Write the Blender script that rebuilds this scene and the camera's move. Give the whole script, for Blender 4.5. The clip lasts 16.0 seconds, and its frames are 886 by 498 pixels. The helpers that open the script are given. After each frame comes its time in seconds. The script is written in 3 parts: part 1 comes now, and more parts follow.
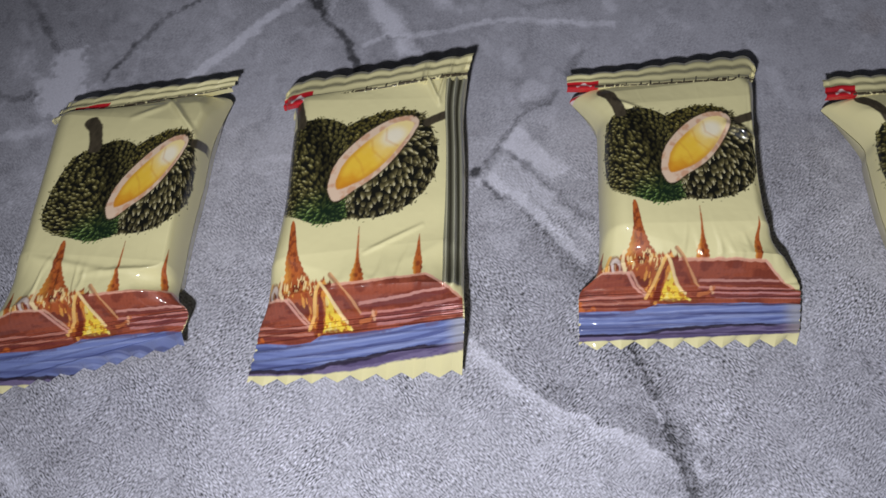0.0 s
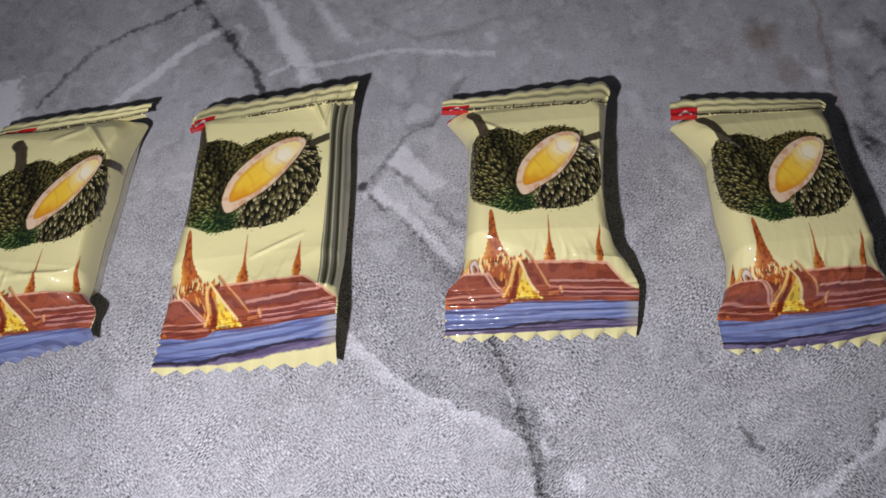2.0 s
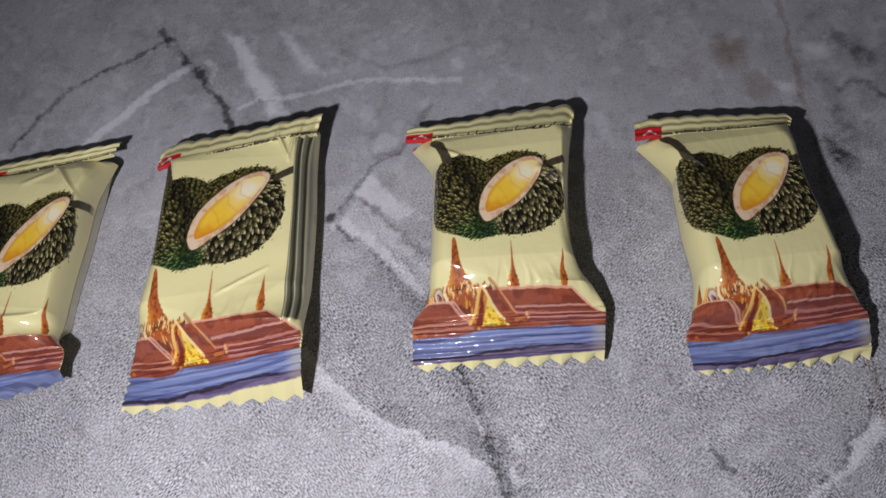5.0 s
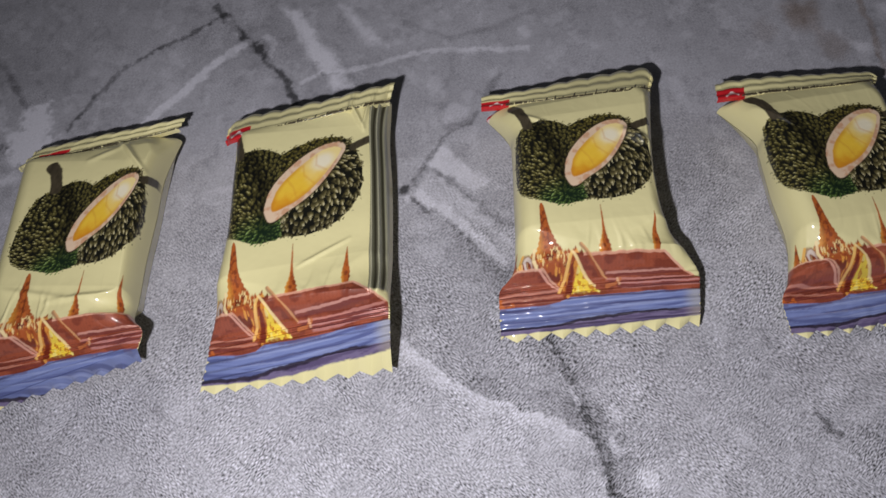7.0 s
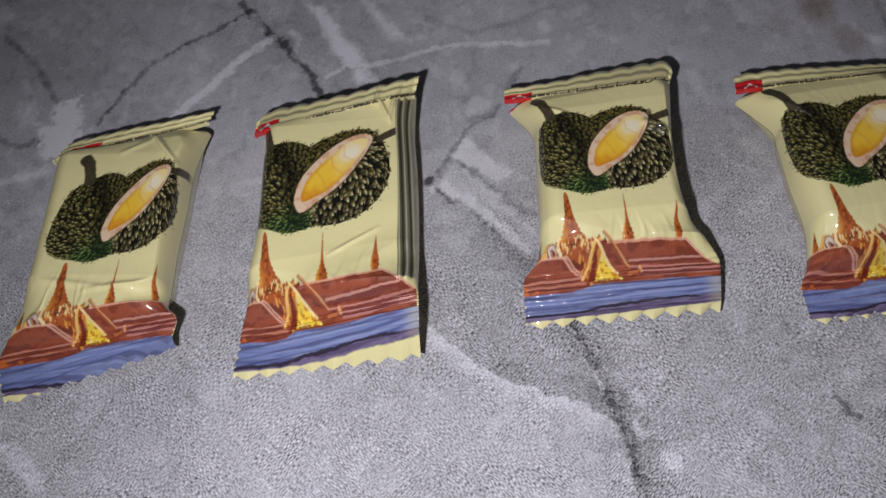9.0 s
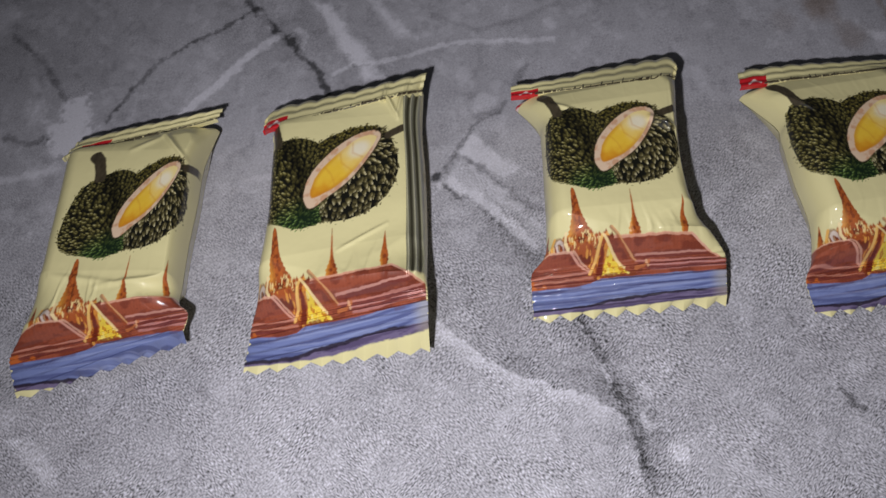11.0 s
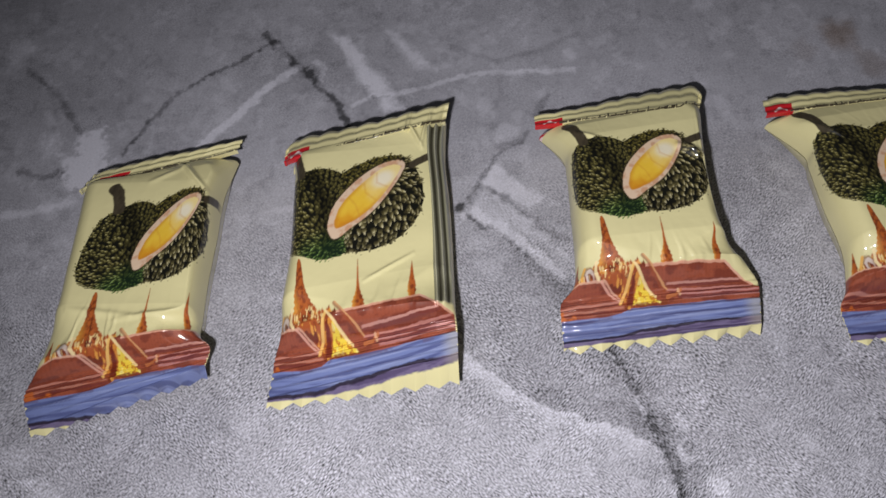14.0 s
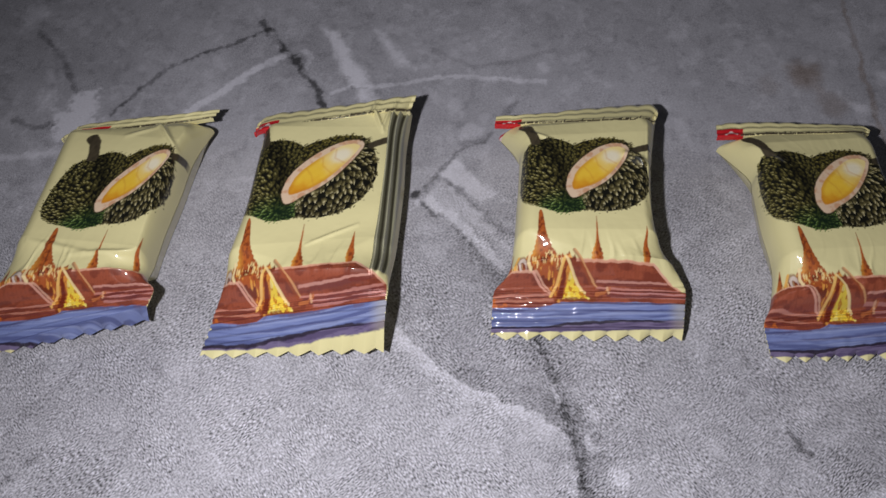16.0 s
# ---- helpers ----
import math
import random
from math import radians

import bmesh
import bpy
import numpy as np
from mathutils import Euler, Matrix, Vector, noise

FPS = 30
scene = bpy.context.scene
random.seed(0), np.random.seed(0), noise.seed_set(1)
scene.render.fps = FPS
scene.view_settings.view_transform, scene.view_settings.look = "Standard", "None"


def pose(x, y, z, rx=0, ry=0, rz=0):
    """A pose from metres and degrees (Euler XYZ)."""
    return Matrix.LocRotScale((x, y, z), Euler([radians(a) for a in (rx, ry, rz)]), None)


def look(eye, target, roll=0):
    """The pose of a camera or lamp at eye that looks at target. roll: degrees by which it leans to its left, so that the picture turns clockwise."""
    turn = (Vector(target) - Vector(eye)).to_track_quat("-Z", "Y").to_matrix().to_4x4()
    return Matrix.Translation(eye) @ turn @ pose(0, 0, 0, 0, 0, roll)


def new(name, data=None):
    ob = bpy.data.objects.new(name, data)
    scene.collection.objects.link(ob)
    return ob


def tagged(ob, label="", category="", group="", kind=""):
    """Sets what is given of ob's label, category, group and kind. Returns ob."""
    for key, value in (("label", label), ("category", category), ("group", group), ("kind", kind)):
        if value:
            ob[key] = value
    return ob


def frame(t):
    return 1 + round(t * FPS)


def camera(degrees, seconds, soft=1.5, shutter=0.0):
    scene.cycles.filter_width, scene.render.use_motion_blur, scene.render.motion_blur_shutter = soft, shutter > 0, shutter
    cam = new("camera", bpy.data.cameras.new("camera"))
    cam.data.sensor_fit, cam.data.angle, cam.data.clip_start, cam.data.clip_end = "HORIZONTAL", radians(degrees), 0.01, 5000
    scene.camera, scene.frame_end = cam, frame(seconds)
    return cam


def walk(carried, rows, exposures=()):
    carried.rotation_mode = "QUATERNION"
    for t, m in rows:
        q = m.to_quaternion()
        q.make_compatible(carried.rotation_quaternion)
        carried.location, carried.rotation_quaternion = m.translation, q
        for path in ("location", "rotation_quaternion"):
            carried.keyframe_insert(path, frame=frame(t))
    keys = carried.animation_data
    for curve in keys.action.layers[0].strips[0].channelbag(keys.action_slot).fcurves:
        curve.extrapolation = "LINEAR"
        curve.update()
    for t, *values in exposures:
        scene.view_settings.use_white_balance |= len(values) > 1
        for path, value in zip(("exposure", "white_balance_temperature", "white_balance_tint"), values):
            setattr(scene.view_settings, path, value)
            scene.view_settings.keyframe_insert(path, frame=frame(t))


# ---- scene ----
cam = camera(52.6, 16.0)
PATH = [
    (0, (0.00145, 0.02086, 0.16016), (0.00390, 0.10205, -0.02260), -2.889),
    (0.5, (0.01182, 0.01172, 0.16531), (0.01440, 0.09492, -0.01654), -3.012),
    (1, (0.01710, 0.01010, 0.16778), (0.01967, 0.09422, -0.01365), -3.147),
    (1.5, (0.02492, 0.00626, 0.17721), (0.02592, 0.09072, -0.00409), -4.206),
    (2, (0.02732, 0.00715, 0.17800), (0.02848, 0.09251, -0.00287), -4.112),
    (2.5, (0.02671, 0.00673, 0.17638), (0.02810, 0.09335, -0.00389), -3.962),
    (3, (0.03240, 0.00582, 0.17510), (0.03195, 0.09351, -0.00465), -5.042),
    (3.2, (0.04053, 0.00560, 0.17823), (0.03870, 0.09409, -0.00112), -5.976),
    (5.3, (0.03892, 0.00891, 0.17848), (0.03589, 0.09778, -0.00066), -8.907),
    (5.5, (0.03619, 0.00854, 0.17887), (0.03359, 0.09722, -0.00038), -8.886),
    (6, (0.03382, 0.00889, 0.17921), (0.03098, 0.09751, -0.00007), -9.589),
    (6.5, (0.02502, 0.00620, 0.17318), (0.02382, 0.09662, -0.00521), -8.847),
    (7, (0.01908, 0.00660, 0.17158), (0.01810, 0.09620, -0.00722), -8.716),
    (7.5, (0.01783, 0.00547, 0.17384), (0.01640, 0.09519, -0.00491), -9.116),
    (8, (0.01579, 0.00409, 0.17387), (0.01428, 0.09411, -0.00472), -9.236),
    (8.5, (0.01655, 0.00549, 0.17610), (0.01412, 0.09471, -0.00288), -9.805),
    (9, (0.01401, 0.00320, 0.17476), (0.01241, 0.09289, -0.00399), -9.224),
    (9.2, (0.01331, 0.00259, 0.17600), (0.01209, 0.09240, -0.00270), -9.031),
    (11.5, (0.01169, 0.00177, 0.17615), (0.01056, 0.09102, -0.00283), -9.150),
    (12, (0.01249, 0.00020, 0.17478), (0.01106, 0.09048, -0.00368), -9.294),
    (12.5, (0.01205, 0.00071, 0.17654), (0.01129, 0.09048, -0.00218), -9.064),
    (13, (0.01135, 0.00017, 0.17848), (0.01078, 0.08959, -0.00041), -9.090),
    (13.5, (0.00908, -0.00019, 0.17827), (0.00930, 0.08986, -0.00031), -8.750),
    (14, (0.00373, 0.00231, 0.17210), (0.00625, 0.09992, -0.00244), -7.609),
    (14.5, (0.00434, -0.00404, 0.17183), (0.00691, 0.09931, 0.00062), -6.216),
    (15, (0.00989, -0.00991, 0.16915), (0.01072, 0.09632, -0.00030), -5.041),
    (15.5, (0.01639, -0.01443, 0.16991), (0.01421, 0.09357, 0.00159), -4.910),
    (16, (0.02179, -0.01775, 0.16926), (0.01766, 0.09164, 0.00188), -4.183),
]
EXPOSURES = [(0, -0.06, 6150, 10), (0.5, -0.04, 6300, 10), (1.0, -0.06, 6430, 10), (1.5, -0.17, 6500, 10), (2.0, 0.12, 6500, 10), (3.2, 0.1, 6500, 10), (5.3, 0.03, 6500, 10), (6, 0.03, 6500, 10), (7, -0.02, 6500, 10), (9, -0.1, 6500, 10), (13.5, -0.1, 6500, 10), (14.0, 0.02, 6500, 10), (14.5, 0.0, 6500, 10), (15.5, -0.06, 6500, 10), (16, -0.06, 6500, 10)]
walk(cam, [(t, look(eye, target, roll)) for t, eye, target, roll in PATH], EXPOSURES)

# ---- light: one small torch beside the lens, in a dim room ----
world = bpy.data.worlds.new("dim_room")
scene.world = world
world.use_nodes = True
world.node_tree.nodes["Background"].inputs[0].default_value = (0.95, 0.97, 1.0, 1)
world.node_tree.nodes["Background"].inputs[1].default_value = 0.034

torch = bpy.data.lights.new("torch", "SPOT")
torch.energy, torch.shadow_soft_size, torch.color = 1.47, 0.004, (1.0, 0.985, 0.985)
torch.spot_size, torch.spot_blend = radians(108), 1.0
torch_ob = new("torch", torch)
torch_ob.matrix_world = look((-0.018, -0.013, 0.165), (0.024, 0.062, 0.0))


# ---- small tools ----
def rnd(seed):
    return np.random.default_rng(seed)


def lin(r, g, b):
    """Linear colour from 0-255 display values."""
    c = np.array([r, g, b], float) / 255
    return np.where(c <= 0.04045, c / 12.92, ((c + 0.055) / 1.055) ** 2.4)


def vnoise(x, y, seed):
    """Smooth value noise in 0..1, one unit per cell."""
    table = rnd(seed).random((64, 64))
    xi, yi = np.floor(x).astype(int), np.floor(y).astype(int)
    fx, fy = x - xi, y - yi
    fx, fy = fx * fx * (3 - 2 * fx), fy * fy * (3 - 2 * fy)
    a, b = table[xi % 64, yi % 64], table[(xi + 1) % 64, yi % 64]
    c, d = table[xi % 64, (yi + 1) % 64], table[(xi + 1) % 64, (yi + 1) % 64]
    return (a * (1 - fx) + b * fx) * (1 - fy) + (c * (1 - fx) + d * fx) * fy


def fbm(x, y, seed, octaves=4):
    total, amp, norm = 0, 1.0, 0
    for k in range(octaves):
        total = total + amp * vnoise(x * 2 ** k + 7.3 * k, y * 2 ** k + 3.1 * k, seed + k)
        norm += amp
        amp *= 0.55
    return total / norm


def step(lo, hi, x):
    t = np.clip((x - lo) / (hi - lo), 0, 1)
    return t * t * (3 - 2 * t)


def mix(base, colour, w):
    return base * (1 - w[..., None]) + np.asarray(colour) * w[..., None]


def line_dist(x, y, pts):
    """Distance to a polyline, and how far along it (0..1)."""
    best, along = np.full(x.shape, 1e9), np.zeros(x.shape)
    n = len(pts) - 1
    for k in range(n):
        (ax, ay), (bx, by) = pts[k], pts[k + 1]
        dx, dy = bx - ax, by - ay
        t = np.clip(((x - ax) * dx + (y - ay) * dy) / (dx * dx + dy * dy), 0, 1)
        d = np.hypot(x - ax - t * dx, y - ay - t * dy)
        near = d < best
        best, along = np.where(near, d, best), np.where(near, (k + t) / n, along)
    return best, along


def in_poly(x, y, pts):
    inside = np.zeros(x.shape, bool)
    for (ax, ay), (bx, by) in zip(pts, pts[1:] + pts[:1]):
        if ay != by:
            inside ^= ((ay > y) != (by > y)) & (x < (bx - ax) * (y - ay) / (by - ay) + ax)
    return inside


def cells(x, y, size, seed):
    """Jittered cells: offset from the nearest seed and a random value of the cell."""
    xi, yi = np.floor(x / size).astype(int), np.floor(y / size).astype(int)
    best = np.full(x.shape, 1e9)
    ox, oy, val = np.zeros(x.shape), np.zeros(x.shape), np.zeros(x.shape)
    jx, jy, jv = (rnd(seed + k).random((97, 97)) for k in range(3))
    for i in (-1, 0, 1):
        for j in (-1, 0, 1):
            cx, cy = (xi + i) % 97, (yi + j) % 97
            dx = x - (xi + i + jx[cx, cy]) * size
            dy = y - (yi + j + jy[cx, cy]) * size
            d = dx * dx + dy * dy
            near = d < best
            best = np.where(near, d, best)
            ox, oy, val = np.where(near, dx / size, ox), np.where(near, dy / size, oy), np.where(near, jv[cx, cy], val)
    return ox, oy, val


def grid_mesh(name, pts, colours=None, smooth=True):
    """A mesh from an (rows, columns, 3) array of places, with printed colours."""
    m, n = pts.shape[:2]
    mesh = bpy.data.meshes.new(name)
    k = np.arange(m * n).reshape(m, n)
    quads = np.stack([k[:-1, :-1], k[:-1, 1:], k[1:, 1:], k[1:, :-1]], -1).reshape(-1, 4)
    mesh.vertices.add(m * n)
    mesh.vertices.foreach_set("co", pts.reshape(-1).astype(np.float32))
    mesh.loops.add(quads.size)
    mesh.loops.foreach_set("vertex_index", quads.reshape(-1).astype(np.int32))
    mesh.polygons.add(len(quads))
    mesh.polygons.foreach_set("loop_start", np.arange(0, quads.size, 4, dtype=np.int32))
    mesh.update(calc_edges=True)
    mesh.polygons.foreach_set("use_smooth", np.full(len(quads), smooth))
    if colours is not None:
        at = mesh.color_attributes.new("ink", "FLOAT_COLOR", "POINT")
        rgba = np.concatenate([np.clip(colours, 0, 1), np.ones((m, n, 1))], -1)
        at.data.foreach_set("color", rgba.reshape(-1).astype(np.float32))
    mesh.validate()
    return mesh


def part(name, mesh, material, parent=None, label=""):
    ob = new(name, mesh)
    if not mesh.materials:
        mesh.materials.append(material)
    if parent is not None:
        ob.parent = parent
    return tagged(ob, label)


# ---- materials ----
def nodes_of(name):
    mat = bpy.data.materials.new(name)
    mat.use_nodes = True
    nt = mat.node_tree
    return mat, nt, nt.nodes["Principled BSDF"]


def add(nt, kind, **inputs):
    node = nt.nodes.new(kind)
    for key, value in inputs.items():
        node.inputs[key.replace("_", " ")].default_value = value
    return node


def math_node(nt, op, a, b=None):
    n = nt.nodes.new("ShaderNodeMath")
    n.operation = op
    for k, v in enumerate((a, b)):
        if v is None:
            continue
        if isinstance(v, (int, float)):
            n.inputs[k].default_value = v
        else:
            nt.links.new(v, n.inputs[k])
    return n.outputs[0]


def stone_material():
    """Printed marble on a sheet with a fine diagonal weave."""
    mat, nt, bsdf = nodes_of("woven_marble")
    ink = nt.nodes.new("ShaderNodeVertexColor")
    ink.layer_name = "ink"
    geo = nt.nodes.new("ShaderNodeNewGeometry")
    strokes = []
    for turn, seed in ((52, 0.0), (-40, 5.0)):
        vr = add(nt, "ShaderNodeVectorRotate", Angle=radians(turn))
        vr.rotation_type = "Z_AXIS"
        nt.links.new(geo.outputs["Position"], vr.inputs["Vector"])
        mp = nt.nodes.new("ShaderNodeMapping")
        mp.inputs["Location"].default_value = (seed, seed, 0)
        mp.inputs["Scale"].default_value = (1500, 3900, 1)
        nt.links.new(vr.outputs[0], mp.inputs["Vector"])
        nz = add(nt, "ShaderNodeTexNoise", Scale=1.0, Detail=1.0, Roughness=0.4)
        nt.links.new(mp.outputs[0], nz.inputs["Vector"])
        strokes.append(nz.outputs[0])
    lean = add(nt, "ShaderNodeTexNoise", Scale=45.0, Detail=2.0)
    nt.links.new(geo.outputs["Position"], lean.inputs["Vector"])
    ramp = nt.nodes.new("ShaderNodeMapRange")
    ramp.inputs["From Min"].default_value, ramp.inputs["From Max"].default_value = 0.42, 0.58
    nt.links.new(lean.outputs[0], ramp.inputs["Value"])
    blend = nt.nodes.new("ShaderNodeMix")
    nt.links.new(ramp.outputs[0], blend.inputs["Factor"])
    nt.links.new(strokes[0], blend.inputs["A"])
    nt.links.new(strokes[1], blend.inputs["B"])
    weave = math_node(nt, "MULTIPLY", math_node(nt, "SUBTRACT", blend.outputs[0], 0.5), 1.95)
    # weave contrast fades towards the far side to mimic soft focus
    where = nt.nodes.new("ShaderNodeSeparateXYZ")
    nt.links.new(geo.outputs["Position"], where.inputs[0])
    far_fade = nt.nodes.new("ShaderNodeMapRange")
    for key, value in (("From Min", 0.075), ("From Max", 0.125), ("To Min", 1.0), ("To Max", 0.22)):
        far_fade.inputs[key].default_value = value
    nt.links.new(where.outputs["Y"], far_fade.inputs["Value"])
    weave = math_node(nt, "MULTIPLY", weave, far_fade.outputs[0])
    patch = add(nt, "ShaderNodeTexNoise", Scale=70.0, Detail=3.0)
    nt.links.new(geo.outputs["Position"], patch.inputs["Vector"])
    depth = math_node(nt, "MULTIPLY", math_node(nt, "MULTIPLY", weave, 1.5), math_node(nt, "ADD", patch.outputs[0], 0.35))
    lum = nt.nodes.new("ShaderNodeRGBToBW")
    nt.links.new(ink.outputs[0], lum.inputs[0])
    fade = math_node(nt, "SUBTRACT", 1.7, math_node(nt, "MULTIPLY", lum.outputs[0], 2.2))
    fade = math_node(nt, "MAXIMUM", fade, 0.25)
    gain = math_node(nt, "ADD", math_node(nt, "MULTIPLY", math_node(nt, "MULTIPLY", depth, 1.9), fade), 1.0)
    mul = nt.nodes.new("ShaderNodeVectorMath")
    mul.operation = "SCALE"
    nt.links.new(ink.outputs[0], mul.inputs[0])
    nt.links.new(gain, mul.inputs["Scale"])
    nt.links.new(mul.outputs[0], bsdf.inputs["Base Color"])
    bump = add(nt, "ShaderNodeBump", Strength=0.5, Distance=0.00012)
    nt.links.new(weave, bump.inputs["Height"])
    nt.links.new(bump.outputs[0], bsdf.inputs["Normal"])
    bsdf.inputs["Roughness"].default_value = 0.62
    bsdf.inputs["Specular IOR Level"].default_value = 0.3
    return mat


def foil_material():
    """Glossy printed plastic film."""
    mat, nt, bsdf = nodes_of("printed_film")
    ink = nt.nodes.new("ShaderNodeVertexColor")
    ink.layer_name = "ink"
    nt.links.new(ink.outputs[0], bsdf.inputs["Base Color"])
    geo = nt.nodes.new("ShaderNodeNewGeometry")
    fine = add(nt, "ShaderNodeTexNoise", Scale=900.0, Detail=3.0)
    nt.links.new(geo.outputs["Position"], fine.inputs["Vector"])
    bump = add(nt, "ShaderNodeBump", Strength=0.12, Distance=0.0002)
    nt.links.new(fine.outputs[0], bump.inputs["Height"])
    nt.links.new(bump.outputs[0], bsdf.inputs["Normal"])
    bsdf.inputs["Roughness"].default_value = 0.5
    bsdf.inputs["Specular IOR Level"].default_value = 0.25
    bsdf.inputs["Coat Weight"].default_value = 0.7
    bsdf.inputs["Coat Roughness"].default_value = 0.05
    return mat


def pleat_material():
    """Bare metallised film of a pleated side fold."""
    mat, nt, bsdf = nodes_of("metallised_film")
    ink = nt.nodes.new("ShaderNodeVertexColor")
    ink.layer_name = "ink"
    nt.links.new(ink.outputs[0], bsdf.inputs["Base Color"])
    bsdf.inputs["Metallic"].default_value = 0.15
    bsdf.inputs["Roughness"].default_value = 0.32
    return mat


STONE, FILM, PLEAT = stone_material(), foil_material(), pleat_material()


# ---- the tabletop: grey marble print; places in millimetres ----
def marble(x, y):
    wx = x + 0.9 * (fbm(x / 7, y / 7, 11) - 0.5) * 2 + 0.7 * (fbm(x / 1.6, y / 1.6, 15) - 0.5) * 2
    wy = y + 0.9 * (fbm(x / 7, y / 7, 21) - 0.5) * 2 + 0.7 * (fbm(x / 1.6, y / 1.6, 25) - 0.5) * 2
    tone = 0.36 + 0.17 * (fbm(x / 26, y / 26, 31, 5) - 0.5) + 0.10 * (fbm(x / 5, y / 5, 41, 5) - 0.5)
    cloud = fbm(x / 3.2 + 2 * fbm(x / 9, y / 9, 43), y / 3.2, 51, 4)
    tone = tone + 0.06 * step(0.55, 0.72, cloud) - 0.05 * step(0.56, 0.74, fbm(x / 2.4, y / 2.4, 61, 4))
    tone = tone + 0.05 * (fbm(x / 0.8, y / 0.8, 63, 2) - 0.5)
    broken = 0.55 + 0.75 * fbm(x / 3, y / 3, 71)
    tatter = (fbm(x / 1.1, y / 1.1, 73, 3) - 0.5) * 2

    def vein(pts, width, strength, edge=0.6, rough=0.3):
        nonlocal tone
        d, _ = line_dist(wx, wy, pts)
        d = d + rough * width * tatter
        w = (1 - step(width * 0.5 * (1 - edge), width * 0.5 * (1 + edge), d)) * np.clip(broken, 0, 1.1)
        tone = tone + 1.5 * strength * w

    def patch(pts, strength, soft=1.0, rough=0.7):
        """A closed area with a ragged edge."""
        nonlocal tone
        d, _ = line_dist(wx, wy, pts + pts[:1])
        d = np.where(in_poly(wx, wy, pts), d, -d) + rough * tatter
        tone = tone + 1.4 * strength * step(-0.5 * soft, soft, d) * np.clip(broken + 0.1, 0, 1.1)

    def blot(cx, cy, r, strength):
        nonlocal tone
        d = np.hypot(wx - cx, wy - cy) + (fbm(x / 3, y / 3, 81) - 0.5) * r * 1.6 + 0.25 * r * tatter
        tone = tone + 1.3 * strength * (1 - step(r * 0.3, r, d))

    # pale ground on the near side of the long ragged edge, brightest along it
    rim = [(5.2, 78.0), (7.4, 74.0), (10.8, 69.3), (15.3, 64.0), (19.7, 60.0), (23.1, 58.5), (27.6, 57.5), (29.2, 55.0), (33.1, 53.8), (36.3, 52.1), (39.4, 48.9), (41.4, 46.5), (42.2, 44.2), (42.2, 39.8), (42.1, 34.4)]
    near = in_poly(wx + 0.4 * tatter, wy + 0.4 * tatter, rim + [(42, 0), (-60, 0), (-40, 70)])
    d, along = line_dist(wx, wy, rim)
    tone = tone + near * (0.04 + 0.20 * (1 - step(0.3, 4.5, d)) * np.clip(broken, 0, 1) * (1 - 0.45 * along))
    tone = tone - (~near) * 0.05 * (1 - step(1.5, 9, d)) * step(0.1, 0.4, along)
    # dark crack that follows it, with pale slivers
    vein([(36.8, 70.7), (37.6, 66.9), (38.6, 63.1), (40.0, 59.6), (40.5, 55.2), (41.5, 49.9), (41.9, 46.4), (42.5, 41.9), (44.0, 36.4)], 1.4, -0.09, 0.9, 1.3)
    vein([(37.1, 68.8), (40.0, 60.0), (41.8, 49.9), (43.5, 36.4)], 7.0, -0.08, 0.9, 0.6)
    vein([(39.6, 58.0), (40.3, 55.1)], 1.0, 0.20)
    patch([(43.4, 48.6), (45.5, 47.5), (46.4, 43.6), (45.3, 42.2), (44.0, 45.1)], 0.17)
    for cx, cy, r, k in ((46.8, 51.6, 2.4, 0.13), (50.0, 39.0, 2.8, 0.13), (52.5, 56.0, 1.6, 0.08)):
        blot(cx, cy, r, k)
    # the two slabs of pale stone between the middle sweets
    patch([(20.8, 118.3), (23.2, 116.8), (27.8, 111.8), (30.9, 107.8), (29.7, 106.1), (26.4, 105.3), (22.5, 109.3), (17.8, 112.3), (16.9, 114.1)], 0.13)
    patch([(13.8, 108.0), (16.9, 112.1), (22.4, 107.9), (26.0, 102.4), (32.8, 92.6), (32.4, 90.6), (26.9, 97.1), (20.9, 101.9), (16.5, 103.3)], 0.08)
    patch([(13.6, 107.5), (15.5, 108.1), (17.5, 105.1), (21.1, 102.2), (24.7, 97.3), (28.1, 92.8), (31.6, 87.0), (30.4, 86.1), (26.5, 90.5), (22.4, 95.7), (19.5, 98.8), (17.1, 101.7), (15.9, 103.3), (14.7, 105.0)], 0.15, 0.7, 0.5)
    vein([(13.5, 106.5), (15.6, 102.8), (17.4, 102.5), (20.9, 97.6), (25.6, 92.2)], 0.8, -0.13, 0.6, 0.6)
    vein([(10.3, 108.0), (12.9, 109.1), (16.2, 112.2), (17.0, 113.8), (20.4, 118.3), (22.1, 120.8), (27.9, 123.3), (31.0, 126.5)], 1.0, -0.10, 0.7, 0.7)
    vein([(18.5, 112.1), (23.0, 107.1), (27.4, 101.9)], 1.1, -0.10, 0.7, 0.7)
    vein([(26.5, 100.8), (33.1, 96.5)], 1.5, -0.07)
    vein([(23.2, 94.2), (27.1, 89.7), (30.3, 84.1)], 4.0, -0.09, 0.9, 0.4)
    vein([(23.2, 122.7), (29.3, 125.2)], 2.2, -0.06, 0.9)
    # far veins
    vein([(-66.0, 138.1), (-61.9, 143.0), (-59.0, 147.8), (-52.6, 154.0), (-48.6, 156.3), (-43.2, 159.3), (-37.7, 161.4), (-27.9, 166.7)], 1.3, -0.14, 0.7, 0.7)
    vein([(-50.6, 134.2), (-44.3, 139.2), (-39.2, 143.5), (-31.3, 150.6), (-28.0, 153.2), (-22.0, 156.5)], 2.3, 0.16, 0.5)
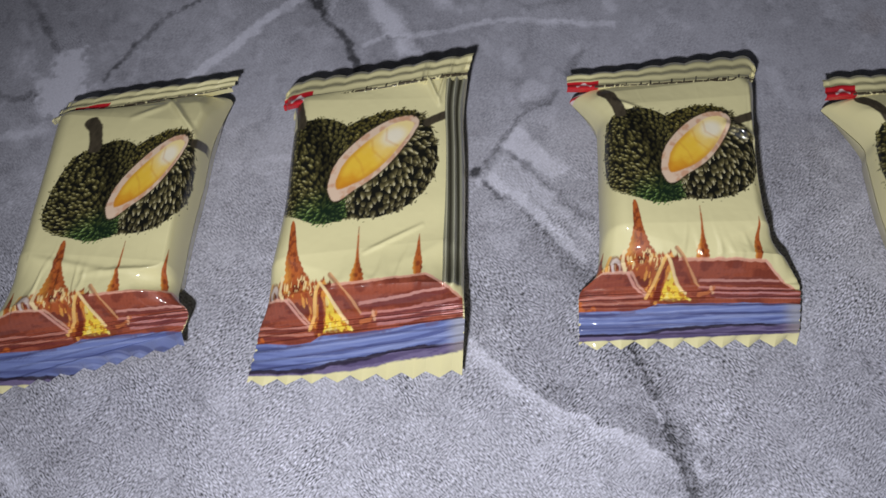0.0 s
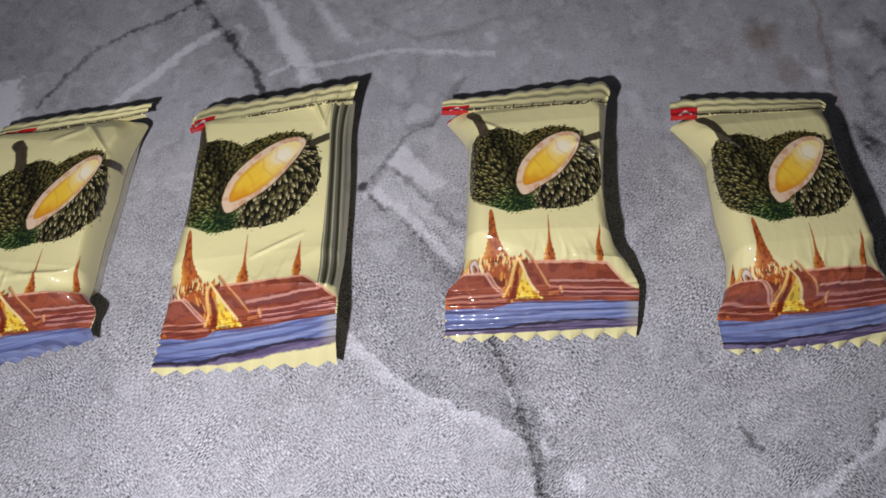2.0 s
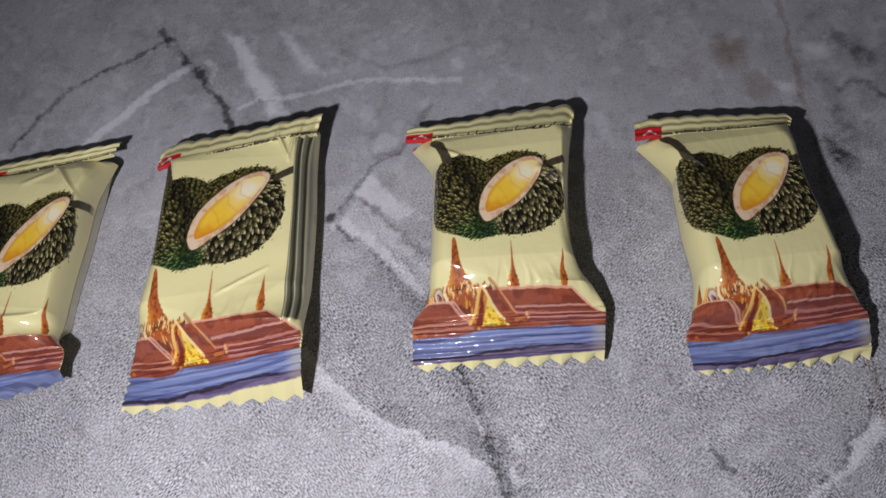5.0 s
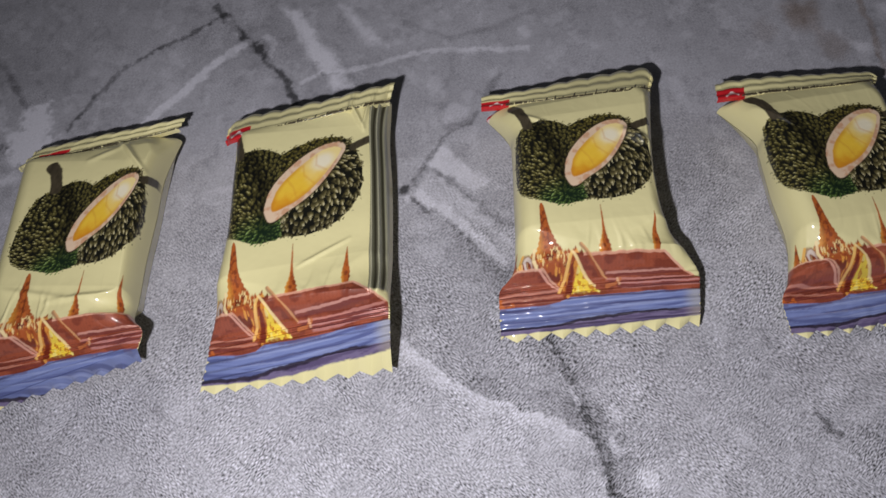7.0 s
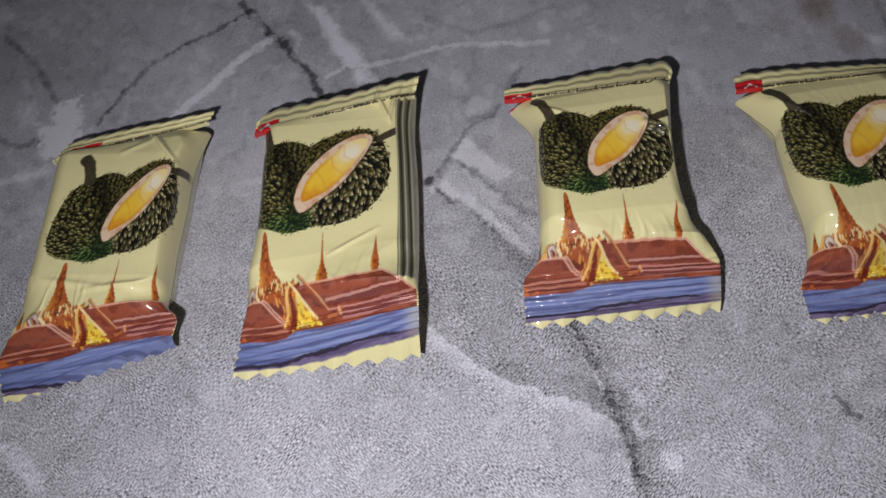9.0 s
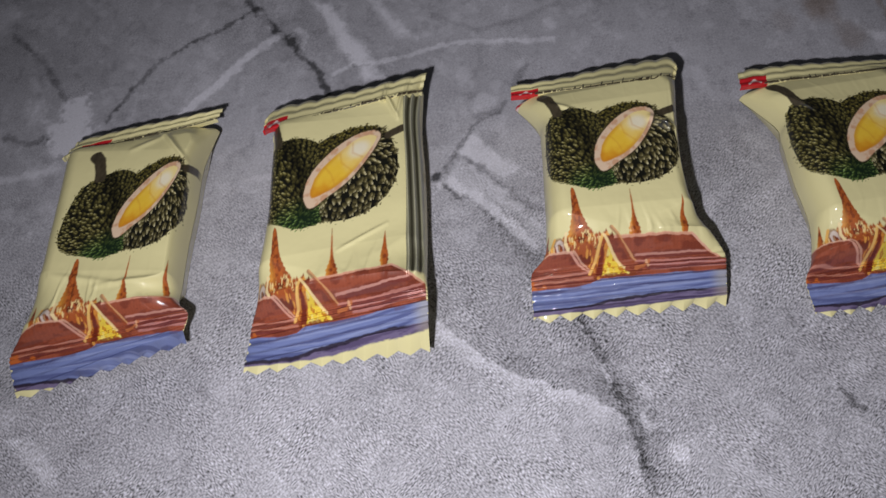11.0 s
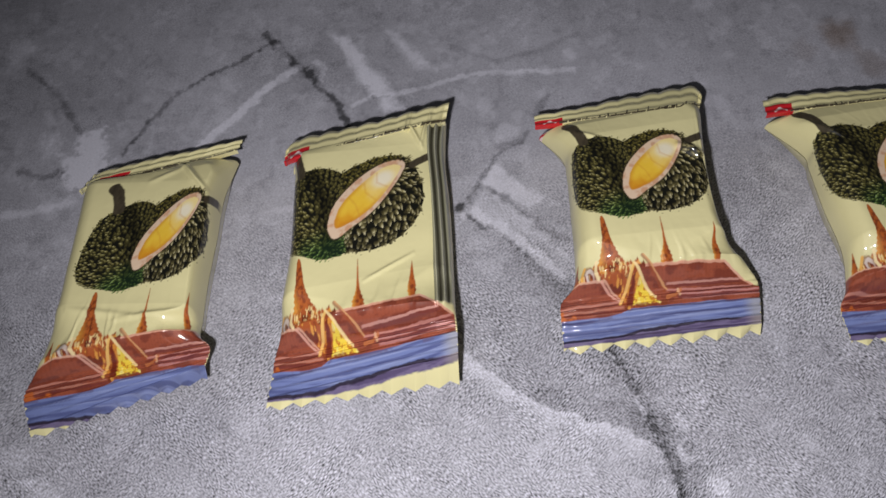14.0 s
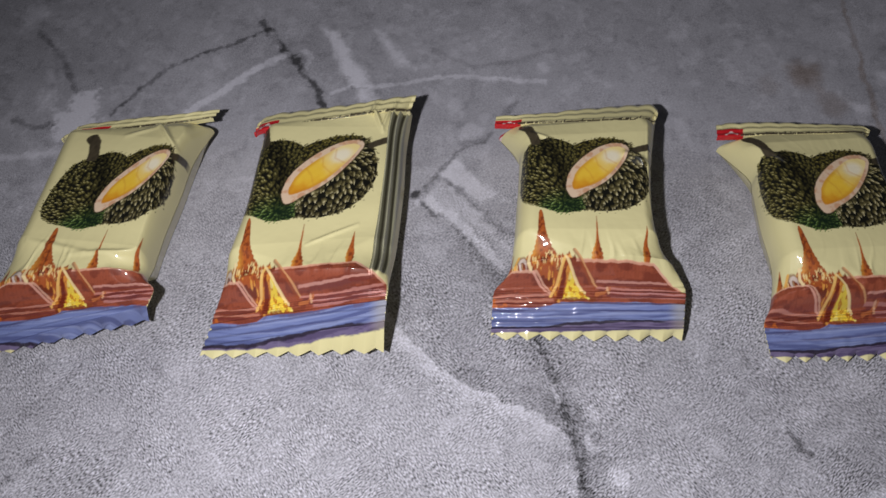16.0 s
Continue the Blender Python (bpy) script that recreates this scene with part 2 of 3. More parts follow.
    vein([(-30.2, 168.9), (-25.6, 161.9), (-21.0, 156.0), (-18.0, 151.3), (-15.8, 146.7), (-12.9, 143.0), (-11.1, 135.8)], 2.0, -0.17, 0.7, 0.6)
    vein([(-27.0, 164.2), (-24.4, 159.2)], 1.6, 0.12)
    vein([(-17.0, 150.0), (-15.8, 154.7), (-17.8, 157.5)], 1.6, 0.10)
    patch([(-13.5, 166.1), (-8.9, 164.7), (-4.5, 154.3), (-0.5, 146.8), (3.3, 138.0), (-2.2, 138.2), (-5.3, 146.0), (-10.1, 155.7)], 0.20, 1.8)
    vein([(-9.5, 142.0), (-4.7, 144.2), (2.2, 143.5), (10.5, 144.5), (17.5, 145.8), (24.4, 146.0), (32.6, 144.2), (44.8, 142.6)], 1.3, 0.11, 0.5)
    vein([(-4.4, 143.6), (-0.8, 143.4)], 0.9, -0.14)
    patch([(0.2, 164.6), (3.8, 162.8), (9.3, 154.2), (11.3, 148.7), (6.7, 151.0), (3.4, 157.0)], 0.16, 2.0)
    vein([(33.0, 130.7), (36.9, 135.8)], 1.4, -0.09)
    vein([(16.4, 155.6), (27.3, 149.1), (38.5, 149.7), (48.7, 153.9)], 1.5, -0.05, 0.8)
    # pale clouds beside the far sweet
    patch([(-77.1, 145.6), (-71.1, 147.5), (-69.5, 136.8), (-64.6, 132.9), (-74.2, 128.4), (-79.0, 130.2), (-81.6, 139.5), (-78.2, 140.1)], 0.20, 2.2, 2.4)
    patch([(-86.3, 148.2), (-82.0, 148.3), (-80.8, 141.1), (-85.0, 140.2)], 0.11, 3.0, 2.0)
    patch([(-98.6, 180.5), (-93.4, 182.4), (-89.9, 176.8), (-93.3, 171.6), (-97.7, 170.6)], 0.12, 3.0, 2.0)
    patch([(-81.1, 171.1), (-77.4, 171.4), (-77.1, 166.9), (-80.1, 166.7)], 0.08, 2.0)
    patch([(-86.1, 155.3), (-83.4, 155.2), (-82.8, 150.2), (-86.0, 150.3)], 0.07, 2.0)
    vein([(-91.6, 169.4), (-87.5, 164.8), (-83.4, 159.3), (-76.6, 147.3)], 1.5, -0.09, 0.8, 0.6)
    vein([(-90.5, 137.8), (-84.6, 134.6), (-79.8, 135.8)], 1.6, -0.10, 0.8, 0.6)
    vein([(-97.7, 125.2), (-92.3, 125.8), (-84.0, 125.1), (-78.5, 126.6)], 2.0, 0.12, 0.8)
    patch([(-84.2, 60.6), (-81.4, 62.3), (-77.6, 59.8), (-72.5, 52.9), (-72.6, 49.2), (-77.0, 51.3), (-80.6, 56.2)], 0.10, 1.4)
    patch([(-89.8, 69.5), (-82.4, 68.7), (-79.8, 65.4), (-84.4, 63.1), (-89.3, 63.8)], 0.07, 2.0)
    # pale bank and dark flecks on the near side of the last sweet
    patch([(91.8, 32.3), (99.8, 36.4), (106.7, 40.1), (109.5, 42.6), (110.4, 45.0), (114.9, 47.8), (122.8, 51.7), (123.9, 48.1), (114.7, 43.1), (111.1, 40.1), (105.2, 36.7), (97.5, 31.8)], 0.16, 1.0)
    vein([(117.7, 52.7), (114.3, 47.3), (110.6, 45.4), (109.4, 41.5), (105.9, 39.2), (100.7, 36.6)], 0.8, -0.12, 0.7, 0.8)
    vein([(85.0, 46.7), (85.3, 44.1), (86.8, 42.2)], 1.5, -0.17, 0.8, 0.8)
    for cx, cy, r, k in ((88.5, 49.5, 3.0, 0.07), (101.0, 56.0, 5.0, 0.07), (92.0, 42.0, 1.6, -0.09), (80.0, 61.0, 2.2, -0.05),
                         (44.6, 147.0, 2.6, 0.10), (21.5, 135.0, 3.5, 0.07), (25.5, 127.0, 3.5, 0.08), (11.4, 108.4, 1.7, -0.22), (12.5, 106.4, 1.2, 0.12),
                         (-55.0, 132.0, 2.0, 0.09), (-46.0, 136.5, 2.0, 0.07), (-66.0, 46.5, 1.6, -0.10), (-70.0, 43.0, 1.6, -0.08), (8.5, 70.0, 4.0, 0.05)):
        blot(cx, cy, r, k)
    # mottling beyond the brown line
    beyond = step(0, 6, x - 1000 * brown_line(y / 1000))
    tone = tone + beyond * (0.22 * (fbm(x / 4.5, y / 4.5, 131, 4) - 0.52))
    patch([(127.8, 141.0), (134.0, 141.1), (133.7, 135.9), (128.2, 135.7)], 0.10, 2.0)
    patch([(118.0, 131.0), (123.2, 130.5), (122.8, 126.9), (119.0, 127.5)], 0.10, 1.5)
    vein([(132.8, 126.8), (136.2, 128.8), (140.3, 127.1), (143.0, 123.3)], 1.8, -0.11, 0.8, 0.5)
    for pts in ([(131.3, 120.8), (131.7, 117.2)], [(126.7, 113.0), (127.3, 110.9)], [(128.5, 108.1), (129.3, 106.0)], [(136.2, 141.5), (141.4, 134.5)]):
        vein(pts, 4.0, -0.12, 0.8, 0.5)
    tone = np.clip(tone, 0.06, 0.60)
    col = tone[..., None] * np.array([0.982, 0.966, 1.105])
    stain = lin(132, 104, 76)
    for (cx, cy), rx, ry, k in zip([(110.3, 141.0), (115.0, 131.2), (100.9, 138.3)], (6.0, 4.5, 4.0), (6.5, 5.0, 4.5), (0.55, 0.32, 0.18)):
        d = np.hypot((wx - cx) / rx, (wy - cy) / ry) + 0.9 * (fbm(x / 4, y / 4, 91) - 0.5)
        col = mix(col, stain * 0.62, k * (1 - step(0.25, 1.15, d)))
    d = np.abs(wx - 1000 * brown_line(wy / 1000)) + 0.3 * tatter
    col = mix(col, stain * 0.7, 0.5 * (1 - step(0.25, 1.1, d)) * np.clip(0.2 + fbm(x / 3, y / 3, 95), 0, 1))
    return col


def brown_line(y):
    """A thin brown streak in the print that runs a little askew, away from the viewer."""
    return 0.1178 + 0.0658 * (y - 0.03)


def tabletop():
    ys = np.concatenate([np.linspace(-0.7, 0.015, 24)[:-1], np.linspace(0.015, 0.20, 560), np.linspace(0.20, 1.0, 30)[1:]])
    xs = np.concatenate([np.linspace(-0.8, -0.11, 24)[:-1], np.linspace(-0.11, 0.155, 780), np.linspace(0.155, 0.9, 24)[1:]])
    X, Y = np.meshgrid(xs, ys)
    Z = 0.00005 * (fbm(X * 90, Y * 90, 5) - 0.5)
    top = part("tabletop", grid_mesh("tabletop", np.stack([X, Y, Z], -1), marble(X * 1000, Y * 1000)), STONE)
    tagged(top, "grey marble-patterned tabletop with fine woven texture and pale veins", "table", kind="structure")


tabletop()

# ---- the print on the sweet wrappers; places in millimetres on the flat film ----
CREAM = lin(222, 213, 162)


def area(x, y, pts):
    """Signed distance to a closed outline, positive inside."""
    d, _ = line_dist(x, y, pts + pts[:1])
    return np.where(in_poly(x, y, pts), d, -d)


def rounded(pts):
    """The closed outline with its corners cut twice."""
    for _ in (0, 1):
        pts = [q for (ax, ay), (bx, by) in zip(pts, pts[1:] + pts[:1]) for q in ((0.75 * ax + 0.25 * bx, 0.75 * ay + 0.25 * by), (0.25 * ax + 0.75 * bx, 0.25 * ay + 0.75 * by))]
    return pts


LEFT_FRUIT = [(17.6, 40.2), (15.8, 41.4), (13.7, 42.2), (11.9, 42.3), (10.4, 42.0), (8.6, 41.5), (7.0, 40.9), (5.6, 39.5), (4.8, 36.5), (4.4, 32.5), (4.4, 28.5), (5.2, 25.6),
              (7.5, 23.8), (9.6, 23.0), (11.4, 22.2), (13.5, 21.5), (15.6, 21.5), (18.3, 22.1), (19.5, 22.4), (18.0, 30.0)]
RIGHT_FRUIT = [(17.3, 40.3), (19.0, 41.3), (21.2, 42.0), (23.6, 42.4), (26.2, 42.4), (28.6, 41.7), (30.4, 40.3), (32.2, 36.8), (33.4, 33.5), (33.8, 30.0), (33.2, 27.5), (32.0, 25.4),
               (29.8, 23.6), (27.4, 22.6), (24.5, 22.0), (21.9, 22.0), (19.0, 22.4), (16.9, 24.3), (15.5, 30.0), (16.0, 36.0)]
HUSK = [(16.4, 25.4), (15.5, 27.2), (15.2, 29.0), (15.9, 32.2), (17.3, 34.6), (19.8, 37.4), (22.5, 39.6), (25.2, 40.8), (27.5, 40.9), (29.7, 39.6), (28.8, 36.7), (27.3, 34.1), (25.6, 31.8),
        (24.2, 30.3), (22.4, 28.9), (19.6, 27.2), (18.0, 25.9)]
FLESH = [(16.6, 27.4), (16.6, 30.1), (17.8, 33.2), (20.2, 35.8), (22.6, 37.9), (25.2, 39.8), (27.4, 39.9), (28.9, 39.1), (28.1, 37.0), (26.5, 34.2), (24.6, 31.7), (21.9, 29.5), (19.0, 28.2)]
ROOF = [(14.9, 11.6), (33.3, 11.6), (36.6, 9.1), (39.4, 7.4), (44.0, 6.0), (44.0, 3.5), (15.0, 4.0), (17.0, 8.0)]
LOW_ROOF = [(-5.0, 9.4), (0.0, 9.4), (3.6, 10.4), (9.0, 10.1), (12.6, 7.3), (13.2, 4.5), (-5.0, 4.5)]


def artwork(x, y, lift=0.0, mark=1.0):
    """Two durians above temple roofs and a blue band, on cream; lift: how far the cream margin rises."""
    col = np.ones(x.shape + (3,)) * CREAM
    col = col * (0.97 + 0.06 * fbm(x / 9, y / 9, 3))[..., None]
    flat_tone = np.ones(x.shape + (3,))
    n_fine, n_mid = fbm(x / 0.55, y / 0.75, 17, 3), fbm(x / 1.3, y / 1.3, 27, 3)
    jog = 0.5 * (fbm(x / 0.8, y / 0.8, 83, 3) - 0.5)

    def paint(mask, colour, strength=1.0):
        nonlocal col
        w = (np.clip(mask, 0, 1) * strength)[..., None]
        col = col * (1 - w) + np.asarray(colour) * w

    def stroke(pts, width, colour, strength=0.9, rough=0.6):
        d, _ = line_dist(x, y, pts)
        paint(1 - step(width * 0.4, width * 0.75, d + rough * jog * min(1.0, width)), colour, strength)

    # spires: a broad prang, two needles with bell-shaped feet
    def spire(centre, heights, halves, lean=0.0):
        t = (heights[0] - y) / (heights[0] - heights[-1])
        cx = centre + lean * np.clip(t, 0, 1)
        hw = np.interp(-y, [-h for h in heights], halves)
        hw = hw * (1 + 0.07 * np.sin(y * 7.5) * step(0.25, 0.7, t)) + 0.25 * jog
        m = (y < heights[0]) * (y > heights[-1]) * (1 - step(hw - 0.12, hw + 0.12, np.abs(x - cx)))
        side = (x - cx) / (hw + 0.05)
        tint = mix(flat_tone * lin(176, 92, 40), lin(132, 62, 30), step(0.45, 0.65, n_fine))
        tint = mix(tint, lin(222, 152, 62), step(0.1, 0.9, -side) * step(0.35, 0.7, t) * 0.8)
        tint = mix(tint, lin(120, 52, 26), step(0.3, 1.0, side) * 0.4)
        paint(m, tint)
    spire(9.75, (22.4, 21.6, 19.2, 17.6, 16.0, 14.4, 12.6, 9.0), (0.15, 0.45, 0.68, 0.8, 1.15, 1.8, 2.5, 3.4), 0.5)
    spire(21.4, (21.0, 17.0, 15.2, 14.2, 13.3, 12.6, 10.5), (0.05, 0.2, 0.35, 0.6, 0.95, 1.15, 1.2))
    spire(31.7, (18.6, 16.4, 15.0, 14.0, 12.6, 11.6, 10.0), (0.05, 0.28, 0.5, 0.75, 0.8, 0.55, 0.9))
    spire(3.4, (14.2, 12.4, 10.5, 8.5), (0.05, 0.3, 0.6, 0.8))

    # carved terrace between the spires: terracotta, edged with pale flames
    top = 12.7 + 1.3 * (fbm(x / 0.7, y * 0, 37, 3) - 0.5) * 2 - 0.02 * (x - 11) ** 2
    m = step(-0.2, 0.4, top - y) * step(3.0, 4.6, x + jog) * (1 - step(18.0, 20.0, x))
    carved = mix(flat_tone * lin(166, 84, 42), lin(116, 50, 28), step(0.52, 0.62, n_mid))
    carved = mix(carved, lin(226, 160, 74), step(0.55, 0.66, n_fine) * 0.8)
    paint(m, carved)
    flames = step(0.0, 0.5, 1.5 - np.abs(y - top + 0.9)) * step(0.5, 0.6, fbm(x / 0.35, y / 1.1, 39, 2))
    paint(m * flames, lin(240, 212, 150), 0.85)
    # white naga curl with its dark eye
    ring = np.abs(np.hypot((x - 6.3 + 0.3 * (y - 10.6)) / 0.9, (y - 10.7) / 1.7) - 0.8)
    ring = ring + 0.8 * jog
    paint(1 - step(0.45, 0.7, ring), lin(120, 60, 44), 0.7)
    paint((1 - step(0.2, 0.4, ring)) * step(-0.6, 0.2, 6.6 - x), lin(214, 198, 190), 0.9)
    stroke([(7.4, 13.4), (7.2, 11.4), (8.0, 9.8), (9.4, 9.4)], 0.5, lin(240, 216, 166))
    stroke([(5.0, 12.8), (4.4, 11.0), (4.6, 9.8)], 0.45, lin(232, 176, 92))

    # roofs of fired tile
    tile = 0.5 + 0.5 * np.sin(x * 8.5 + 3.14 * np.floor(y * 1.9)) * np.sin(y * 6.0)
    brick = mix(flat_tone * lin(150, 76, 54), lin(124, 58, 42), step(0.42, 0.62, fbm(x / 2.5, y / 0.9, 67)))
    brick = brick * (0.93 + 0.12 * tile)[..., None]
    low = area(x + 0.5 * jog, y + 0.5 * jog, LOW_ROOF)
    paint(step(-0.08, 0.08, low), brick)
    paint((1 - step(0.1, 0.22, np.abs(low))) * (y > 7.0), lin(226, 176, 152), 0.7)
    main = area(x + 0.5 * jog, y + 0.5 * jog, ROOF)
    paint(step(-0.08, 0.08, main), brick)
    paint((1 - step(0.12, 0.3, np.abs(main - 0.1))) * (y > 7.6) * (x > 17), lin(230, 172, 146), 0.75)
    sway = 0.3 * (fbm(x / 3, y * 0, 77) - 0.5)
    for y0, y1, w, colour, x0, x1 in ((9.1, 8.9, 0.20, (220, 164, 152), 21.4, 36.4), (8.75, 8.5, 0.28, (112, 52, 50), 21.6, 37.0), (8.2, 7.5, 0.22, (208, 146, 138), 21.4, 38.6),
                                      (7.8, 7.1, 0.3, (104, 48, 54), 22.0, 39.0), (7.2, 6.6, 0.2, (206, 150, 150), 24.0, 40.0), (6.8, 6.1, 0.3, (92, 44, 56), 23.6, 41.0),
                                      (6.35, 5.6, 0.22, (196, 140, 140), 24.4, 42.0), (7.35, 7.2, 0.2, (214, 150, 134), -3.0, 12.2), (6.95, 6.8, 0.28, (98, 42, 38), -3.0, 12.6),
                                      (6.4, 6.2, 0.2, (206, 140, 120), -3.0, 12.8), (5.9, 5.7, 0.3, (110, 48, 48), -3.0, 13.0)):
        at = y0 + (y1 - y0) * np.clip((x - x0) / (x1 - x0), 0, 1)
        ln = (1 - step(w * 0.45, w, np.abs(y - at + sway + 0.25 * jog))) * step(x0 - 0.2, x0 + 0.4, x) * (1 - step(x1 - 0.4, x1 + 0.2, x))
        paint(ln, lin(*colour), 0.62)
    paint((x < 3.0) * step(5.0, 5.2, y) * (1 - step(6.7, 6.9, y)) * step(0.4, 0.6, n_mid), lin(196, 104, 44), 0.85)
    stroke([(8.3, 10.1), (10.9, 8.0), (12.4, 7.0)], 0.32, lin(226, 168, 150), 0.8)
    stroke([(33.2, 11.5), (36.7, 9.0)], 0.3, lin(224, 170, 150), 0.8)
    # second barge board, then small finials on the eave
    stroke([(16.6, 13.2), (18.6, 10.9), (21.2, 8.3)], 0.6, lin(150, 74, 42), 0.7)
    stroke([(16.8, 13.4), (18.9, 10.9), (21.6, 8.4)], 0.28, lin(224, 168, 116), 0.65, 1.2)
    stroke([(21.6, 7.0), (23.2, 7.3), (24.4, 8.1)], 0.5, lin(188, 112, 66), 0.8, 1.2)
    stroke([(23.8, 8.2), (24.1, 7.2)], 0.4, lin(226, 178, 140), 0.7, 1.2)
    # gilded gable: red reveal, yellow pediment, pale barge boards
    paint(step(-0.08, 0.08, area(x + jog, y + jog, [(14.8, 11.8), (11.9, 6.6), (20.0, 6.0)])), mix(flat_tone * lin(150, 72, 34), lin(206, 134, 56), step(0.5, 0.6, n_fine)))
    paint(step(-0.08, 0.08, area(x + jog, y + 0.5 * jog, [(15.1, 10.8), (14.5, 10.2), (13.2, 6.3), (14.6, 6.2)])), lin(116, 42, 22))
    gold = mix(flat_tone * lin(232, 202, 70), lin(190, 124, 36), step(0.55, 0.66, fbm(x / 0.55, y / 0.55, 87, 3)))
    gold = mix(gold, lin(240, 226, 140), step(0.58, 0.7, fbm(x / 0.8, y / 0.8, 88, 2)) * 0.7)
    paint(step(-0.1, 0.1, area(x + 1.4 * jog, y + 1.4 * jog, [(16.0, 10.4), (14.5, 6.2), (20.2, 6.0), (18.3, 8.2)])), gold)
    stroke([(14.8, 12.0), (13.4, 9.0), (12.0, 6.8)], 0.5, lin(238, 190, 110))
    stroke([(14.9, 12.0), (16.8, 9.7), (19.2, 7.3)], 0.42, lin(242, 214, 156))
    paint((1 - step(0.3, 0.55, np.abs(y - 6.05 - 0.2 * sway))) * step(13.5, 14.5, x) * (1 - step(22, 24, x)) * step(0.42, 0.56, n_mid), lin(128, 62, 34), 0.85)

    # blue band with a purple foot
    upper = np.interp(x, [-4, 0, 7.7, 12, 14.2, 20.6, 30, 39, 44], [5.0, 5.1, 4.9, 5.0, 5.9, 5.7, 5.3, 4.7, 4.4]) + 0.3 * (fbm(x / 3, y * 0 + 1, 97) - 0.5)
    blue = mix(flat_tone * lin(114, 126, 176), lin(84, 92, 140), step(0.42, 0.62, fbm(x / 12, y / 0.6, 107)))
    blue = mix(blue, lin(146, 156, 198), step(0.56, 0.72, fbm(x / 14, y / 0.4, 117)) * 0.6)
    blue = mix(blue, lin(176, 172, 164), step(35.6, 38.8, x) * 0.55)
    paint(step(-0.1, 0.12, upper - y), blue)
    paint((1 - step(0.1, 0.3, np.abs(y - upper + 0.25))) * step(0.45, 0.6, fbm(x / 2, y * 0, 119)), lin(96, 82, 112), 0.6)
    dark_line = np.interp(x, [-4, 0, 9, 12, 15, 22, 30, 38], [0.75, 0.75, 0.65, 0.7, 1.2, 1.4, 1.5, 1.2]) + 0.35 * (fbm(x / 1.4, y * 0 + 3, 137, 3) - 0.5)
    dark_line = dark_line + lift * np.interp(x, [0, 9, 22, 28, 38], [0.0, 0.4, 0.7, 1.0, 0.5])
    foot = -0.35 + lift * np.interp(x, [0, 9, 22, 28, 38], [0.5, 0.8, 1.2, 1.5, 0.9])
    purple = mix(flat_tone * lin(112, 100, 134), lin(86, 74, 108), step(0.4, 0.6, fbm(x / 5, y / 0.35, 127)))
    paint(step(-0.05, 0.1, dark_line - y), mix(purple, lin(170, 160, 150), step(35.6, 38.8, x) * 0.5))
    heavy = 0.2 + 0.22 * fbm(x / 2.2, y * 0 + 5, 139)
    paint((1 - step(heavy * 0.6, heavy * 1.2, np.abs(y - dark_line + 0.12))) * (1 - step(34, 37, x)), lin(40, 32, 50), 0.95)
    paint(step(-0.06, 0.1, foot - y + 0.1 * (fbm(x, y * 0, 147) - 0.5)), CREAM)

    # durians: every spine a lit and a shaded facet over a dark bed; the spines themselves make the ragged rim
    def fruit(cx, cy, rx, ry, outline, seed, size, push, bright, tip):
        u, v = (x - cx) / rx, (y - cy) / ry
        r, th = np.hypot(u, v), np.arctan2(v, u)
        bend = 1 + 0.32 * r * r
        skin, m = flat_tone * lin(17, 17, 10), step(-0.05, 0.1, area(x, y, outline) - 0.2)
        for layer in (0, 1):
            ox, oy, val = cells((x - cx) * bend + 40 + 0.37 * layer, (y - cy) * bend + 40 + 0.61 * layer, size, seed + 11 * layer)
            way = np.arctan2(0.7 * np.sin(th) * r + push[1], 0.7 * np.cos(th) * r + push[0]) + 0.7 * (val - 0.5)
            along, across = ox * np.cos(way) + oy * np.sin(way), -ox * np.sin(way) + oy * np.cos(way)
            tri = np.abs(across) / np.clip(0.42 * (0.74 - along), 0.02, 0.34)
            spine = (1 - step(0.72, 1.0, tri)) * step(-0.5, -0.25, along)
            lit = np.clip(0.42 + 5.0 * (across * np.cos(way) - 0.15 * along * np.sin(way)) + 0.5 * (val - 0.5), 0, 1)
            tone = mix(flat_tone * np.asarray(bright) * 0.13, bright, lit * step(-0.5, 0.2, along))
            tone = mix(tone, tip, step(0.4, 0.9, lit) * step(-0.1, 0.4, along) * 0.9)
            # a spine belongs to the fruit when its root does
            root = area(x - ox * size / bend, y - oy * size / bend, outline)
            skin = mix(skin, tone, spine)
            m = np.maximum(m, spine * step(0.05, 0.15, root))
        return m, skin, u, v
    m, skin, u, v = fruit(24.6, 31.2, 9.6, 9.8, RIGHT_FRUIT, 201, 1.7, (0.12, -0.45), lin(142, 131, 84), lin(214, 204, 164))
    skin = skin * (1.0 - 0.45 * step(0.35, 1.0, -v) - 0.3 * step(0.55, 1.0, u) * (v < 0.4))[..., None]
    skin = skin * (0.8 + 0.45 * fbm(x / 3, y / 3, 207))[..., None]
    paint(m, skin)
    rim, skin, u, v = fruit(22.0, 33.0, 8.5, 9.0, RIGHT_FRUIT, 251, 1.15, (-0.25, 0.6), lin(140, 128, 62), lin(204, 192, 122))
    paint(rim * step(-0.4, 0.4, (y - 36.2) - 0.62 * (x - 20.2)), skin, 0.95)
    m, skin, u, v = fruit(11.6, 31.8, 7.6, 10.6, LEFT_FRUIT, 301, 1.3, (-0.3, 0.5), lin(138, 129, 72), lin(207, 199, 146))
    d, _ = line_dist(x, y, [(9.8, 42.6), (12.4, 38.0), (14.8, 33.6), (15.6, 28.0), (16.6, 23.5)])
    skin = skin * (1 - 0.72 * (1 - step(0.6, 2.6, d)))[..., None]
    skin = skin * (1 - 0.25 * step(0.5, 1.0, -v))[..., None]
    paint(m, skin)
